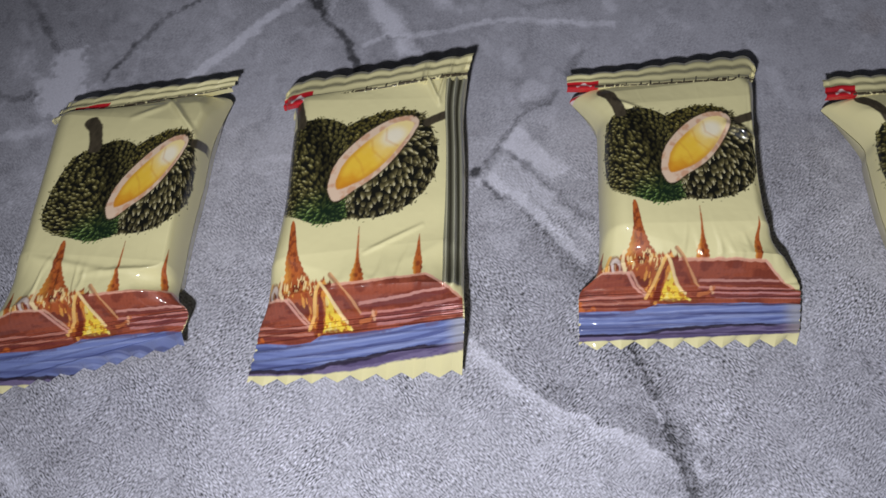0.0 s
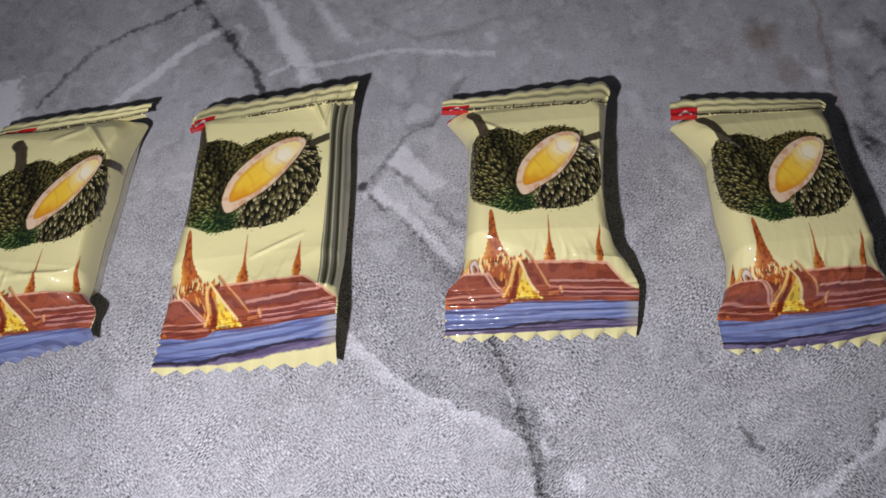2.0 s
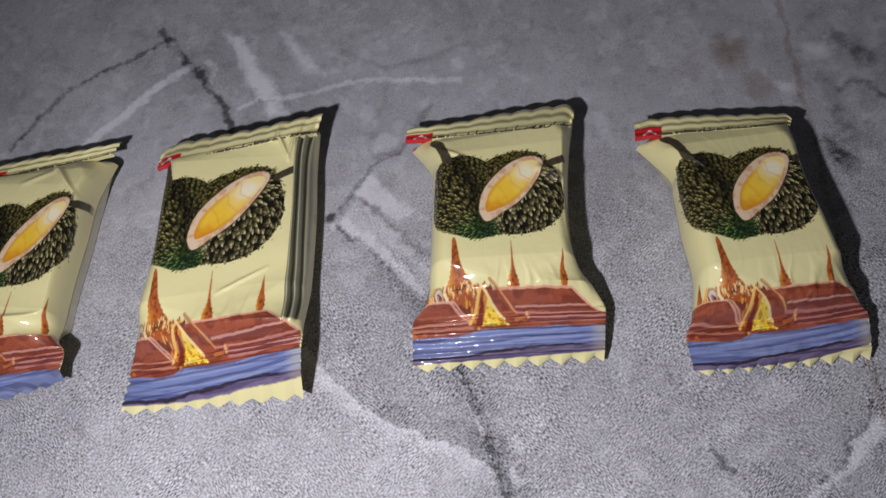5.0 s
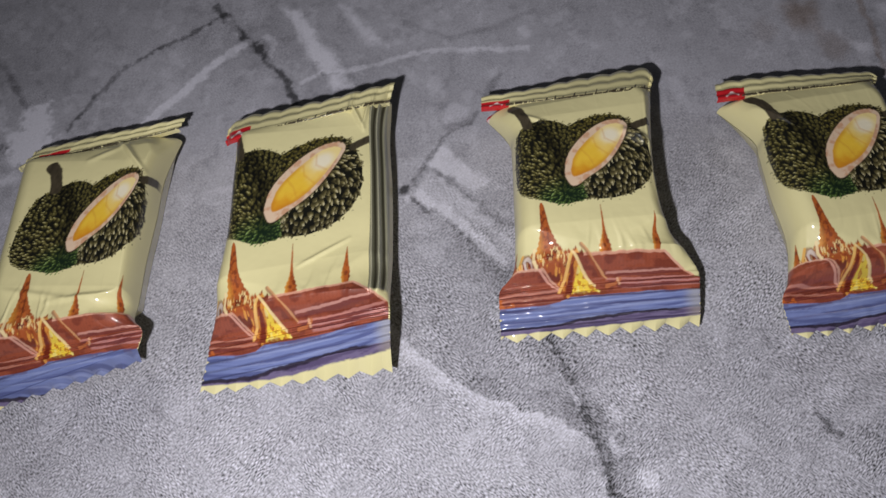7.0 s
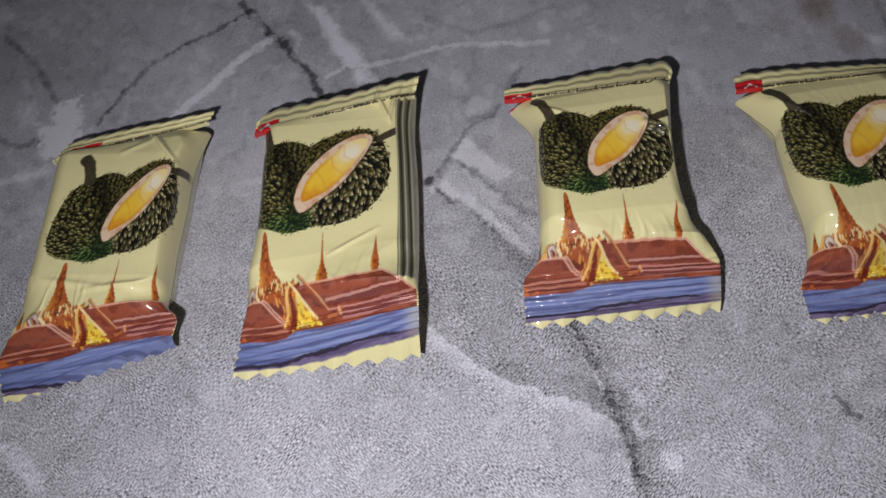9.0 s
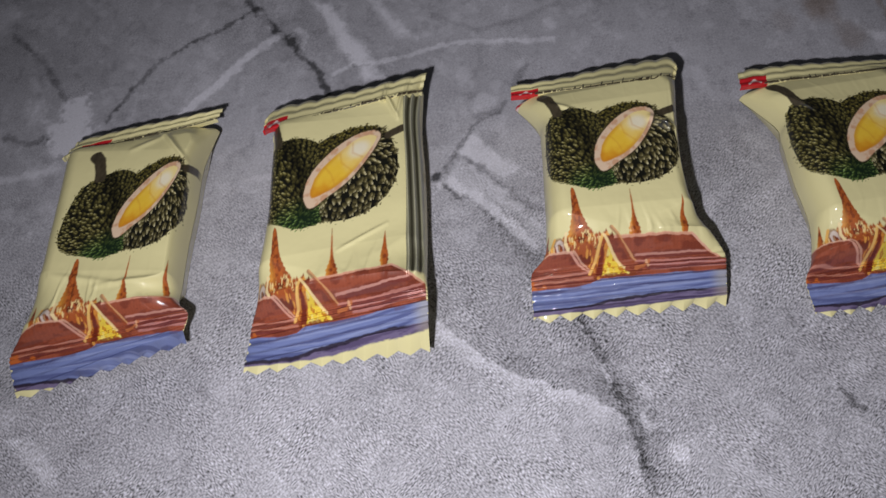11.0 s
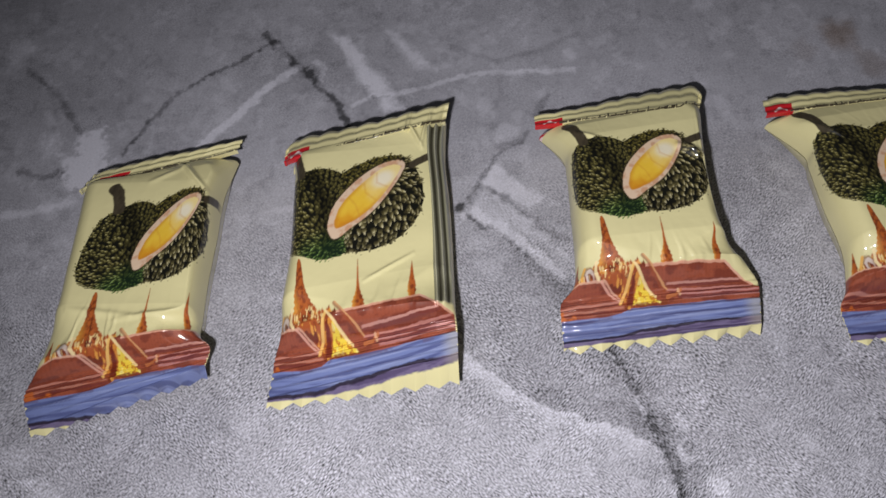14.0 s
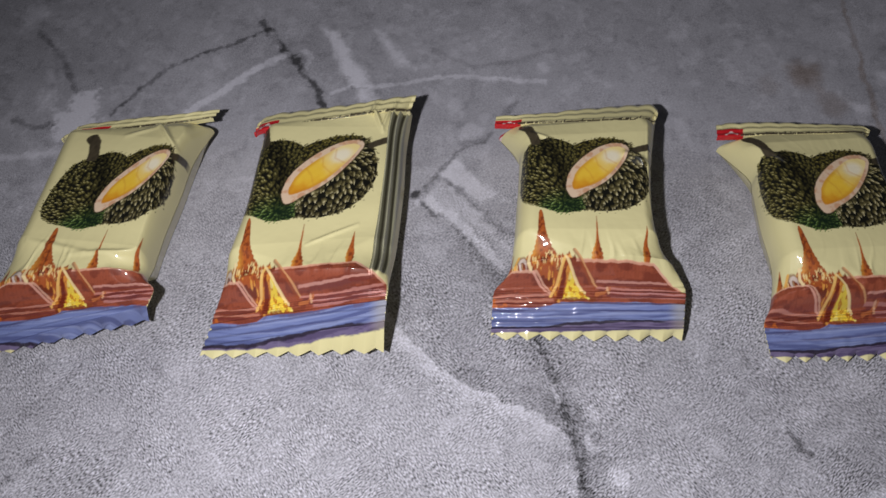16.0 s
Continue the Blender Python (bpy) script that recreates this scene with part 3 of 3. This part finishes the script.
    moss = step(0.3, 0.9, -v + 0.25 * u) * step(8.0, 11.0, x) * (1 - step(18.5, 20.0, x))
    paint(m * moss, skin * np.array([0.42, 0.85, 0.5]) + lin(14, 34, 18), 0.85)

    # open husk and flesh
    husk = area(x + 0.8 * jog, y + 0.8 * jog, rounded(HUSK))
    peel = mix(flat_tone * lin(222, 194, 168), lin(196, 140, 104), step(0.45, 0.7, n_mid) * 0.7)
    paint(step(-0.12, 0.12, husk), peel)
    paint(1 - step(0.06, 0.3, np.abs(husk + 0.15)), lin(54, 46, 24), 0.55)
    pulp = area(x + 0.5 * jog, y + 0.5 * jog, rounded(FLESH))
    rise = ((x - 16.5) * 0.69 + (y - 27.5) * 0.72) / 16.5
    over = (x - 22.5) * -0.72 + (y - 33.5) * 0.69
    flesh = mix(flat_tone * lin(214, 146, 34), lin(234, 192, 62), step(0.05, 0.42, rise + 0.06 * over + 0.2 * (n_mid - 0.5)))
    flesh = mix(flesh, lin(238, 216, 150), step(0.5, 0.85, rise + 0.3 * (fbm(x / 3, y / 3, 197) - 0.5)))
    flesh = mix(flesh, lin(238, 230, 210), (1 - step(0.9, 2.8, np.hypot(x - 25.6, (y - 37.0) * 1.1))) * 0.85)
    flesh = mix(flesh, lin(196, 124, 40), (1 - step(0.2, 1.1, pulp)) * 0.5 * (1 - step(0.5, 0.9, rise)))
    paint(step(-0.1, 0.2, pulp), flesh)
    for pts in ([(19.0, 34.4), (20.6, 32.4), (21.4, 30.0)], [(22.0, 36.6), (22.4, 34.6), (24.4, 32.6)], [(24.2, 38.6), (24.4, 36.4), (26.4, 35.0)]):
        d, _ = line_dist(x, y, pts)
        paint((1 - step(0.08, 0.34, d + 0.4 * jog)) * step(0, 0.3, pulp), lin(204, 140, 50), 0.3)

    # red corner mark with pale strokes
    stripe = step(0.45, 0.55, np.abs(((x * 0.55 + y * 0.8) % 1.5) - 0.75) / 0.75 + 0.2 * (vnoise(x * 2, y * 2, 219) - 0.5))
    corner = step(48.6, 48.9, y - 0.1 * x) * (1 - step(4.6, 4.9, x))
    paint(corner, mix(flat_tone * lin(196, 32, 44), lin(238, 214, 214), stripe), mark)
    # stems
    for pts, w in (([(6.0, 47.2), (7.4, 45.6), (8.2, 43.4), (8.9, 41.2)], 2.2), ([(30.9, 38.8), (33.9, 39.9)], 1.7)):
        d, _ = line_dist(x, y, pts)
        bark = lin(70, 62, 48) * (0.45 + 0.9 * fbm(x / 0.5, y / 1.2, 217, 3))[..., None]
        paint(1 - step(w * 0.42, w * 0.58, d + 0.5 * jog), bark)
    return col


def seal_print(a, b, tag, ticks, seed, start=0.0, tall_tag=0.4):
    """The folded top seal: a runs along it, b from its lower edge up."""
    col = np.ones(a.shape + (3,)) * CREAM * (0.96 + 0.06 * fbm(a * 8, b * 2, seed))[..., None]
    red = (a < tag) & (a >= start) & (b < tall_tag)
    col = np.where(red[..., None], lin(196, 30, 40), col)
    mark = (a > start + (tag - start) * 0.3) & (a < start + (tag - start) * 0.8) & (np.abs(b - 0.2 - 0.08 * np.sin(a / tag * 14)) < 0.07)
    col = np.where(mark[..., None], lin(236, 210, 208), col)
    # shade of the gap under the fold, painted as a broken dark line
    n = vnoise(a * 140, b * 9, seed + 1)
    gap_shade = (b > 0) & (b < 0.04 + 0.10 * vnoise(a * 9, a * 0, seed + 2)) & (n > 0.25) & (a > tag * 0.9)
    col = np.where(gap_shade[..., None], lin(72, 62, 46), col)
    # bars of tiny print along the fold, too small to read
    bars = rnd(seed)
    for k in range(ticks):
        at, tall, w = 0.30 + 0.68 * (k + 0.5 * bars.random()) / ticks, 0.16 + 0.14 * bars.random(), 0.0028 + 0.0016 * bars.random()
        col = np.where(((np.abs(a - at) < w) & (b < tall) & (b > 0))[..., None], lin(52, 46, 36), col)
        col = np.where(((a > at) & (a < at + 0.02) & (b < 0.05) & (b > 0))[..., None], lin(86, 78, 58), col)
    return col


# ---- the wrapped sweets ----
def smooth_rows(rows, v):
    """Catmull-Rom through rows at parameter v (0 is the first row)."""
    rows = np.asarray(rows, float)
    n = len(rows)
    i = np.clip(np.floor(v).astype(int), 0, n - 2)
    t = (v - i)[:, None]
    p0, p1, p2, p3 = rows[np.clip(i - 1, 0, n - 1)], rows[i], rows[i + 1], rows[np.clip(i + 2, 0, n - 1)]
    return p1 + 0.5 * t * (p2 - p0 + t * (2 * p0 - 5 * p1 + 4 * p2 - p3 + t * (3 * (p1 - p2) + p3 - p0)))


def shoulder(x):
    return np.sqrt(np.clip(1 - (1 - np.clip(x, 0, 1)) ** 2, 0, 1)) ** 0.8


HEIGHT = [0.0002, 0.0003, 0.0014, 0.0066, 0.0083, 0.0085, 0.0085, 0.0083, 0.0077, 0.0062, 0.0040]
DEPTH = [0.0002, 0.0003, 0.0015, 0.0030, 0.0050, 0.0060, 0.0060, 0.0050, 0.0020]


class Sweet:
    """The film of one sweet: rows from the bottom seal to the top, each with its left and right edge."""

    def __init__(self, rows, seal, mapping, seed, puff=1.0, sides=(0.14, 0.12), tooth=0.0020, margin=0.0, wrinkle=1.0, creases=(), lift=0.0, corners=(0.0, 0.0), mark=1.0):
        self.rows = np.array([[*l, *r] for l, r in rows])
        self.seal, self.mapping, self.seed = np.array(seal), mapping, seed
        self.puff, self.sides, self.tooth, self.margin, self.wrinkle, self.creases, self.lift, self.corners, self.mark = puff, sides, tooth, margin, wrinkle, creases, lift, corners, mark

    def flat(self, x, y):
        """From the table to the flat print, in millimetres."""
        cx, cy, kx, ky = self.mapping
        x, y = (x - cx) * 1000, (y - cy) * 1000
        terms = (1, x, y, x * x / 30, x * y / 30, y * y / 30)
        return sum(k * t for k, t in zip(kx, terms)), sum(k * t for k, t in zip(ky, terms))

    def surface(self, a, v, lower=False):
        """Places for columns a (0..1) and rows v."""
        e = smooth_rows(self.rows, v)
        L, R = e[:, None, :3], e[:, None, 3:]
        A = a[None, :, None]
        p = L * (1 - A) + R * A
        h = np.interp(v, [0, 1, 2, 3, 4, 5, 6, 7, 7.45, 7.8, 8], HEIGHT)[:, None] * self.puff
        dp = np.interp(v, range(9), DEPTH)[:, None]
        spread = np.interp(v, range(9), [0.5, 0.5, 0.45, 0.32, 0.9, 0.85, 0.85, 0.3, 0.25])
        block = step(3, 4, v) * (1 - step(7.2, 8, v))
        wl = (spread * (1 - block) + self.sides[0] * block)[:, None]
        wr = (spread * (1 - block) + self.sides[1] * block)[:, None]
        prof = shoulder(a[None] / wl) * shoulder((1 - a[None]) / wr)
        if lower:
            p[..., 2] = np.maximum(0.0004, p[..., 2] - dp * prof - 0.00015)
            return p
        Aa, Vv = np.broadcast_to(a[None], prof.shape), np.broadcast_to(v[:, None], prof.shape)
        s = self.seed
        body = step(1.2, 3, Vv) * (1 - step(7.6, 8, Vv))
        crease =  0.00025 * (fbm(Aa * 2.5, Vv * 0.8, s + 9, 2) - 0.5)
        tuck = step(0.72, 1.0, 1 - np.abs(2 * fbm(Aa * 9, Vv * 0.7, s + 19, 2) - 1)) * 0.0003 * (np.exp(-((Vv - 3) / 0.7) ** 2) + 0.1 * np.exp(-((Vv - 7.5) / 0.5) ** 2))
        crimp = 0.00021 * np.sin(2 * np.pi * (Vv * 3.2 + 0.04 * np.sin(Aa * 9))) * (1 - step(1.6, 2.6, Vv))
        micro = 0.00006 * (fbm(Aa * 18, Vv * 5, s + 29, 2) - 0.5) + 0.00034 * (1 - step(2.0, 3.3, Vv)) * (fbm(Aa * 15, Vv * 2.5, s + 39, 2) - 0.5)
        for (a0, v0, a1, v1, width, amp) in self.creases:
            d, t = line_dist(Aa * 30, Vv * 6.2, [(a0 * 30, v0 * 6.2), (a1 * 30, v1 * 6.2)])
            micro = micro + amp * np.exp(-(d / width) ** 2) * (0.4 + 0.6 * np.sin(np.pi * t))
        self.drop = np.clip(h * (1 - prof), 0, 1)
        self.drop = self.drop * np.where(Aa < 0.5, -1, 1)
        p[..., 2] = p[..., 2] + h * prof + self.wrinkle * (crease * body + tuck) * np.minimum(prof * 2, 1) + crimp + micro
        p[..., 2] = np.maximum(p[..., 2], 0.0007)
        return p

    def build(self, label, tag=0.17, ticks=10, pleat_from=None, start=0.0, tall_tag=0.4):
        thing = tagged(new("wrapped_sweet"), label, "sweet", "row of wrapped sweets")
        one = 1.0 if pleat_from is None else pleat_from
        na, nb = 320, 430
        # columns crowd together at both shoulders
        t = np.linspace(0, 1, na)
        a = t + 0.10 * np.sin(2 * np.pi * t) * -0.8
        v = np.linspace(1, 8, nb)
        full, a_body = self.surface(a, v), a
        keep = a <= one + 1e-6 if pleat_from is not None else np.ones(na, bool)
        pts = full[:, keep]
        wrap = pts[..., 0] + 0.3 * self.drop[:, keep] * step(3, 4, v)[:, None]
        part("body", grid_mesh("body", pts, artwork(*self.flat(wrap, pts[..., 1]), self.lift, self.mark)), FILM, thing)
        if pleat_from is not None:
            a2 = np.linspace(a[keep][-1], 1, 60)
            p2 = self.surface(a2, v)
            f = np.linspace(0, 1, 60)[None] + 0 * v[:, None]
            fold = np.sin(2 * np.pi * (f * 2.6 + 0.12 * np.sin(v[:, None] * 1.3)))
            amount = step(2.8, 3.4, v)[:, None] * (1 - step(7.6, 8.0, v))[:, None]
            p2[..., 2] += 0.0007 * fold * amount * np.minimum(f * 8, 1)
            # valleys darkened and crests paled in the colour, like shade in the pleats
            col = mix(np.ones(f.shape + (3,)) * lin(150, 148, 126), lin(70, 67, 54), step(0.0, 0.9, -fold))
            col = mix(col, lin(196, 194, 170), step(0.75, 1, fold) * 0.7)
            col = mix(col, artwork(*self.flat(p2[..., 0], p2[..., 1]), self.lift, self.mark), 1 - step(0.05, 0.4, amount + 0 * f))
            col = mix(col, CREAM, step(0.9, 0.96, f))
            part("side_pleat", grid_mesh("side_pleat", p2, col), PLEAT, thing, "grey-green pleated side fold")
        # underside
        al, vl = np.linspace(0, 1, 30), np.linspace(0, 8, 60)
        under = self.surface(al, vl, True)[:, ::-1]
        part("underside", grid_mesh("underside", under, np.ones(under.shape) * CREAM), FILM, thing)
        # bottom seal with pinked edge
        fine = np.linspace(0, 1, 320)
        v = np.linspace(0, 1, 56)
        band = self.surface(fine, v)
        out = self.rows[0] - self.rows[1]
        way = (out[:3] * (1 - fine[:, None]) + out[3:] * fine[:, None])
        way[:, 2] = 0
        way /= np.linalg.norm(way, axis=1)[:, None]
        saw = np.abs(((fine * 8.6 + 0.3 + 0.03 * np.sin(fine * 40)) % 1) - 0.5) * 2
        reach = self.margin * (0.35 + 0.8 * fine) + self.tooth * saw + 0.0003
        f = np.linspace(1, 0, 16)[:-1]
        teeth = band[0][None] + way[None] * (reach[None] * f[:, None])[..., None]
        teeth[..., 2] = np.maximum(teeth[..., 2] * (1 - 0.5 * f[:, None]), 0.0006)
        band = np.concatenate([teeth, band])
        part("bottom_seal", grid_mesh("bottom_seal", band, artwork(*self.flat(band[..., 0], band[..., 1]), self.lift, self.mark)), FILM, thing)
        # top seal, folded over the body
        b = np.linspace(-0.15, 1, 44)
        lo, hi = self.seal[0], self.seal[1]
        A, B = np.meshgrid(fine, b)
        e0 = lo[None, :3] * (1 - fine[:, None]) + lo[None, 3:] * fine[:, None]
        e1 = hi[None, :3] * (1 - fine[:, None]) + hi[None, 3:] * fine[:, None]
        wave = 0.13 * np.abs(np.sin(fine * 26 + self.seed)) + 0.05 * np.sin(fine * 7 + self.seed)
        reach = 1.07 + wave
        reach = reach * (1 - self.corners[0] * np.exp(-fine / 0.03) - self.corners[1] * np.exp(-(1 - fine) / 0.03))
        Bc = np.clip(B, 0, 1)
        strip = e0[None] + (e1 - e0)[None] * (Bc * reach[None])[..., None]
        strip[..., 2] += 0.0017 + 0.0004 * np.clip(B, 0, 1) + 0.00022 * np.sin(B * 17) + 0.0007 * (fbm(A * 4, B * 0.5, self.seed + 3, 2) - 0.5)
        # it lies on the film beneath, and its lower edge curls down to that
        rows_y, rows_z = full[200:, :, 1], full[200:, :, 2]
        for k, col_a in enumerate(fine):
            c = int(np.argmin(np.abs(a_body - col_a)))
            lift = np.interp(strip[:, k, 1], rows_y[:, c], rows_z[:, c], right=0.0) + 0.0006 - strip[:, k, 2]
            lift = np.clip(lift, 0, 0.006).max() * np.clip(1.3 - B[:, k], 0, 1)
            strip[:, k, 2] += lift
            strip[:, k, 1] -= 0.6 * lift
        strip[..., 2] -= np.where(B < 0, -B * 0.008, 0)
        part("top_seal", grid_mesh("top_seal", strip, seal_print(A, B, tag, ticks, self.seed, start, tall_tag)), FILM, thing)
        return thing


SWEET_1 = Sweet(
    [
     ((-0.0824, 0.0705, 0.0010), (-0.0442, 0.0757, 0.0090)), ((-0.0831, 0.0760, 0.0030), (-0.0426, 0.0778, 0.0110)),
     ((-0.0824, 0.0786, 0.0040), (-0.0432, 0.0798, 0.0100)), ((-0.0787, 0.0821, 0.0055), (-0.0453, 0.0826, 0.0080)),
     ((-0.0750, 0.0923, 0.0055), (-0.0455, 0.0876, 0.0055)), ((-0.0734, 0.1018, 0.0055), (-0.0441, 0.0971, 0.0055)),
     ((-0.0718, 0.1119, 0.0055), (-0.0421, 0.1069, 0.0055)), ((-0.0706, 0.1210, 0.0055), (-0.0404, 0.1166, 0.0055)),
     ((-0.0705, 0.1222, 0.0042), (-0.0371, 0.1267, 0.0042))],
    [(-0.0716, 0.1218, 0.0083, -0.0360, 0.1263, 0.0083), (-0.0690, 0.1272, 0.0060, -0.0347, 0.1297, 0.0070)],
    (-0.0595, 0.0885, (15.8471, 1.0294, -0.1906, 0.3392, -0.0606, -0.0631), (17.4101, -0.0294, 0.9791, -0.0298, -0.0724, 0.0134)),
    seed=401, sides=(0.16, 0.05), mark=0.0, tooth=0.0011, wrinkle=1.3, creases=((0.5, 3.6, 0.95, 3.8, 0.5, 0.0005), (0.15, 3.9, 0.6, 3.7, 0.5, 0.0004), (0.68, 7.7, 0.97, 6.7, 0.45, 0.0011), (0.55, 7.0, 0.72, 7.4, 0.6, 0.0004)))
SWEET_1.build("cream film-wrapped durian sweet, askew, bottom seal curled up", tag=0.30, ticks=9, start=0.11)

SWEET_2 = Sweet(
    [
     ((-0.0339, 0.0695, 0.0010), (0.0056, 0.0688, 0.0100)), ((-0.0324, 0.0744, 0.0020), (0.0062, 0.0730, 0.0120)),
     ((-0.0314, 0.0777, 0.0030), (0.0064, 0.0759, 0.0110)), ((-0.0295, 0.0805, 0.0050), (0.0066, 0.0790, 0.0100)),
     ((-0.0284, 0.0867, 0.0055), (0.0074, 0.0879, 0.0055)), ((-0.0261, 0.0975, 0.0055), (0.0083, 0.0963, 0.0055)),
     ((-0.0247, 0.1090, 0.0055), (0.0092, 0.1065, 0.0055)), ((-0.0236, 0.1197, 0.0055), (0.0098, 0.1174, 0.0055)),
     ((-0.0246, 0.1214, 0.0042), (0.0114, 0.1258, 0.0082))],
    [(-0.0257, 0.1210, 0.0083, 0.0111, 0.1240, 0.0100), (-0.0250, 0.1272, 0.0060, 0.0125, 0.1280, 0.0100)],
    (-0.0124, 0.0857, (20.9397, 0.9625, -0.0739, -0.05, -0.0659, -0.0527), (15.798, 0.0032, 0.8575, -0.0944, -0.0239, 0.0383)),
    seed=422, sides=(0.12, 0.14), tooth=0.0013, margin=0.0022, wrinkle=0.8, lift=1.0, corners=(0.45, 0.0), mark=0.0, creases=((0.5, 3.9, 0.78, 4.4, 0.35, 0.0004), (0.74, 7.9, 0.86, 6.9, 0.4, 0.0010), (0.86, 7.0, 0.9, 7.8, 0.35, 0.0008)))
SWEET_2.build("cream film-wrapped durian sweet with grey pleated side", tag=0.16, ticks=9, pleat_from=0.895)

SWEET_3 = Sweet(
    [
     ((0.0273, 0.0710, 0.0010), (0.0667, 0.0680, 0.0040)), ((0.0279, 0.0766, 0.0020), (0.0675, 0.0726, 0.0055)),
     ((0.0285, 0.0796, 0.0030), (0.0682, 0.0768, 0.0055)), ((0.0315, 0.0819, 0.0050), (0.0664, 0.0812, 0.0055)),
     ((0.0330, 0.0883, 0.0055), (0.0637, 0.0864, 0.0055)), ((0.0343, 0.0981, 0.0055), (0.0635, 0.0936, 0.0055)),
     ((0.0356, 0.1086, 0.0055), (0.0648, 0.1039, 0.0055)), ((0.0355, 0.1133, 0.0055), (0.0666, 0.1131, 0.0055)),
     ((0.0318, 0.1205, 0.0042), (0.0688, 0.1218, 0.0058))],
    [(0.0307, 0.1201, 0.0083, 0.0675, 0.1187, 0.0083), (0.0313, 0.1243, 0.0060, 0.0707, 0.1254, 0.0060)],
    (0.0277, 0.0710, (0, 0.9978, -0.0662, 0, 0, 0), (0, 0.0662, 0.9978, 0, 0, 0)),
    seed=443, sides=(0.14, 0.10), tooth=0.0016, corners=(0.0, 0.6), creases=((0.78, 6.20, 0.95, 5.92, 0.7, 0.0014), (0.1, 7.2, 0.25, 6.7, 0.6, 0.0004), (0.93, 7.3, 0.98, 4.2, 0.45, 0.0005)))
SWEET_3.build("cream film-wrapped durian sweet lying flat, shiny crimped seal", tag=0.16, ticks=12)

SWEET_4 = Sweet(
    [
     ((0.0841, 0.0632, 0.0010), (0.1190, 0.0619, 0.0040)), ((0.0838, 0.0684, 0.0020), (0.1198, 0.0683, 0.0055)),
     ((0.0841, 0.0701, 0.0030), (0.1192, 0.0701, 0.0055)), ((0.0851, 0.0723, 0.0050), (0.1180, 0.0729, 0.0055)),
     ((0.0870, 0.0802, 0.0055), (0.1164, 0.0801, 0.0055)), ((0.0869, 0.0908, 0.0055), (0.1156, 0.0880, 0.0055)),
     ((0.0873, 0.1006, 0.0055), (0.1145, 0.0965, 0.0055)), ((0.0871, 0.1049, 0.0055), (0.1144, 0.1037, 0.0055)),
     ((0.0820, 0.1141, 0.0042), (0.1156, 0.1146, 0.0058))],
    [(0.0810, 0.1137, 0.0083, 0.1149, 0.1126, 0.0083), (0.0820, 0.1192, 0.0060, 0.1171, 0.1165, 0.0060)],
    (0.0999, 0.0818, (18.4668, 1.0657, 0.0308, -0.0065, -0.0829, -0.0213), (19.1216, 0.0349, 0.9702, -0.1088, 0.0423, 0.0035)),
    seed=464, sides=(0.14, 0.10), tooth=0.0016, corners=(0.2, 0.6), creases=((0.62, 2.4, 0.7, 3.1, 0.4, 0.0004), (0.08, 7.4, 0.2, 6.6, 0.6, 0.0005)))
SWEET_4.build("cream film-wrapped durian sweet beside a thin brown streak", tag=0.17, ticks=13, tall_tag=0.5)
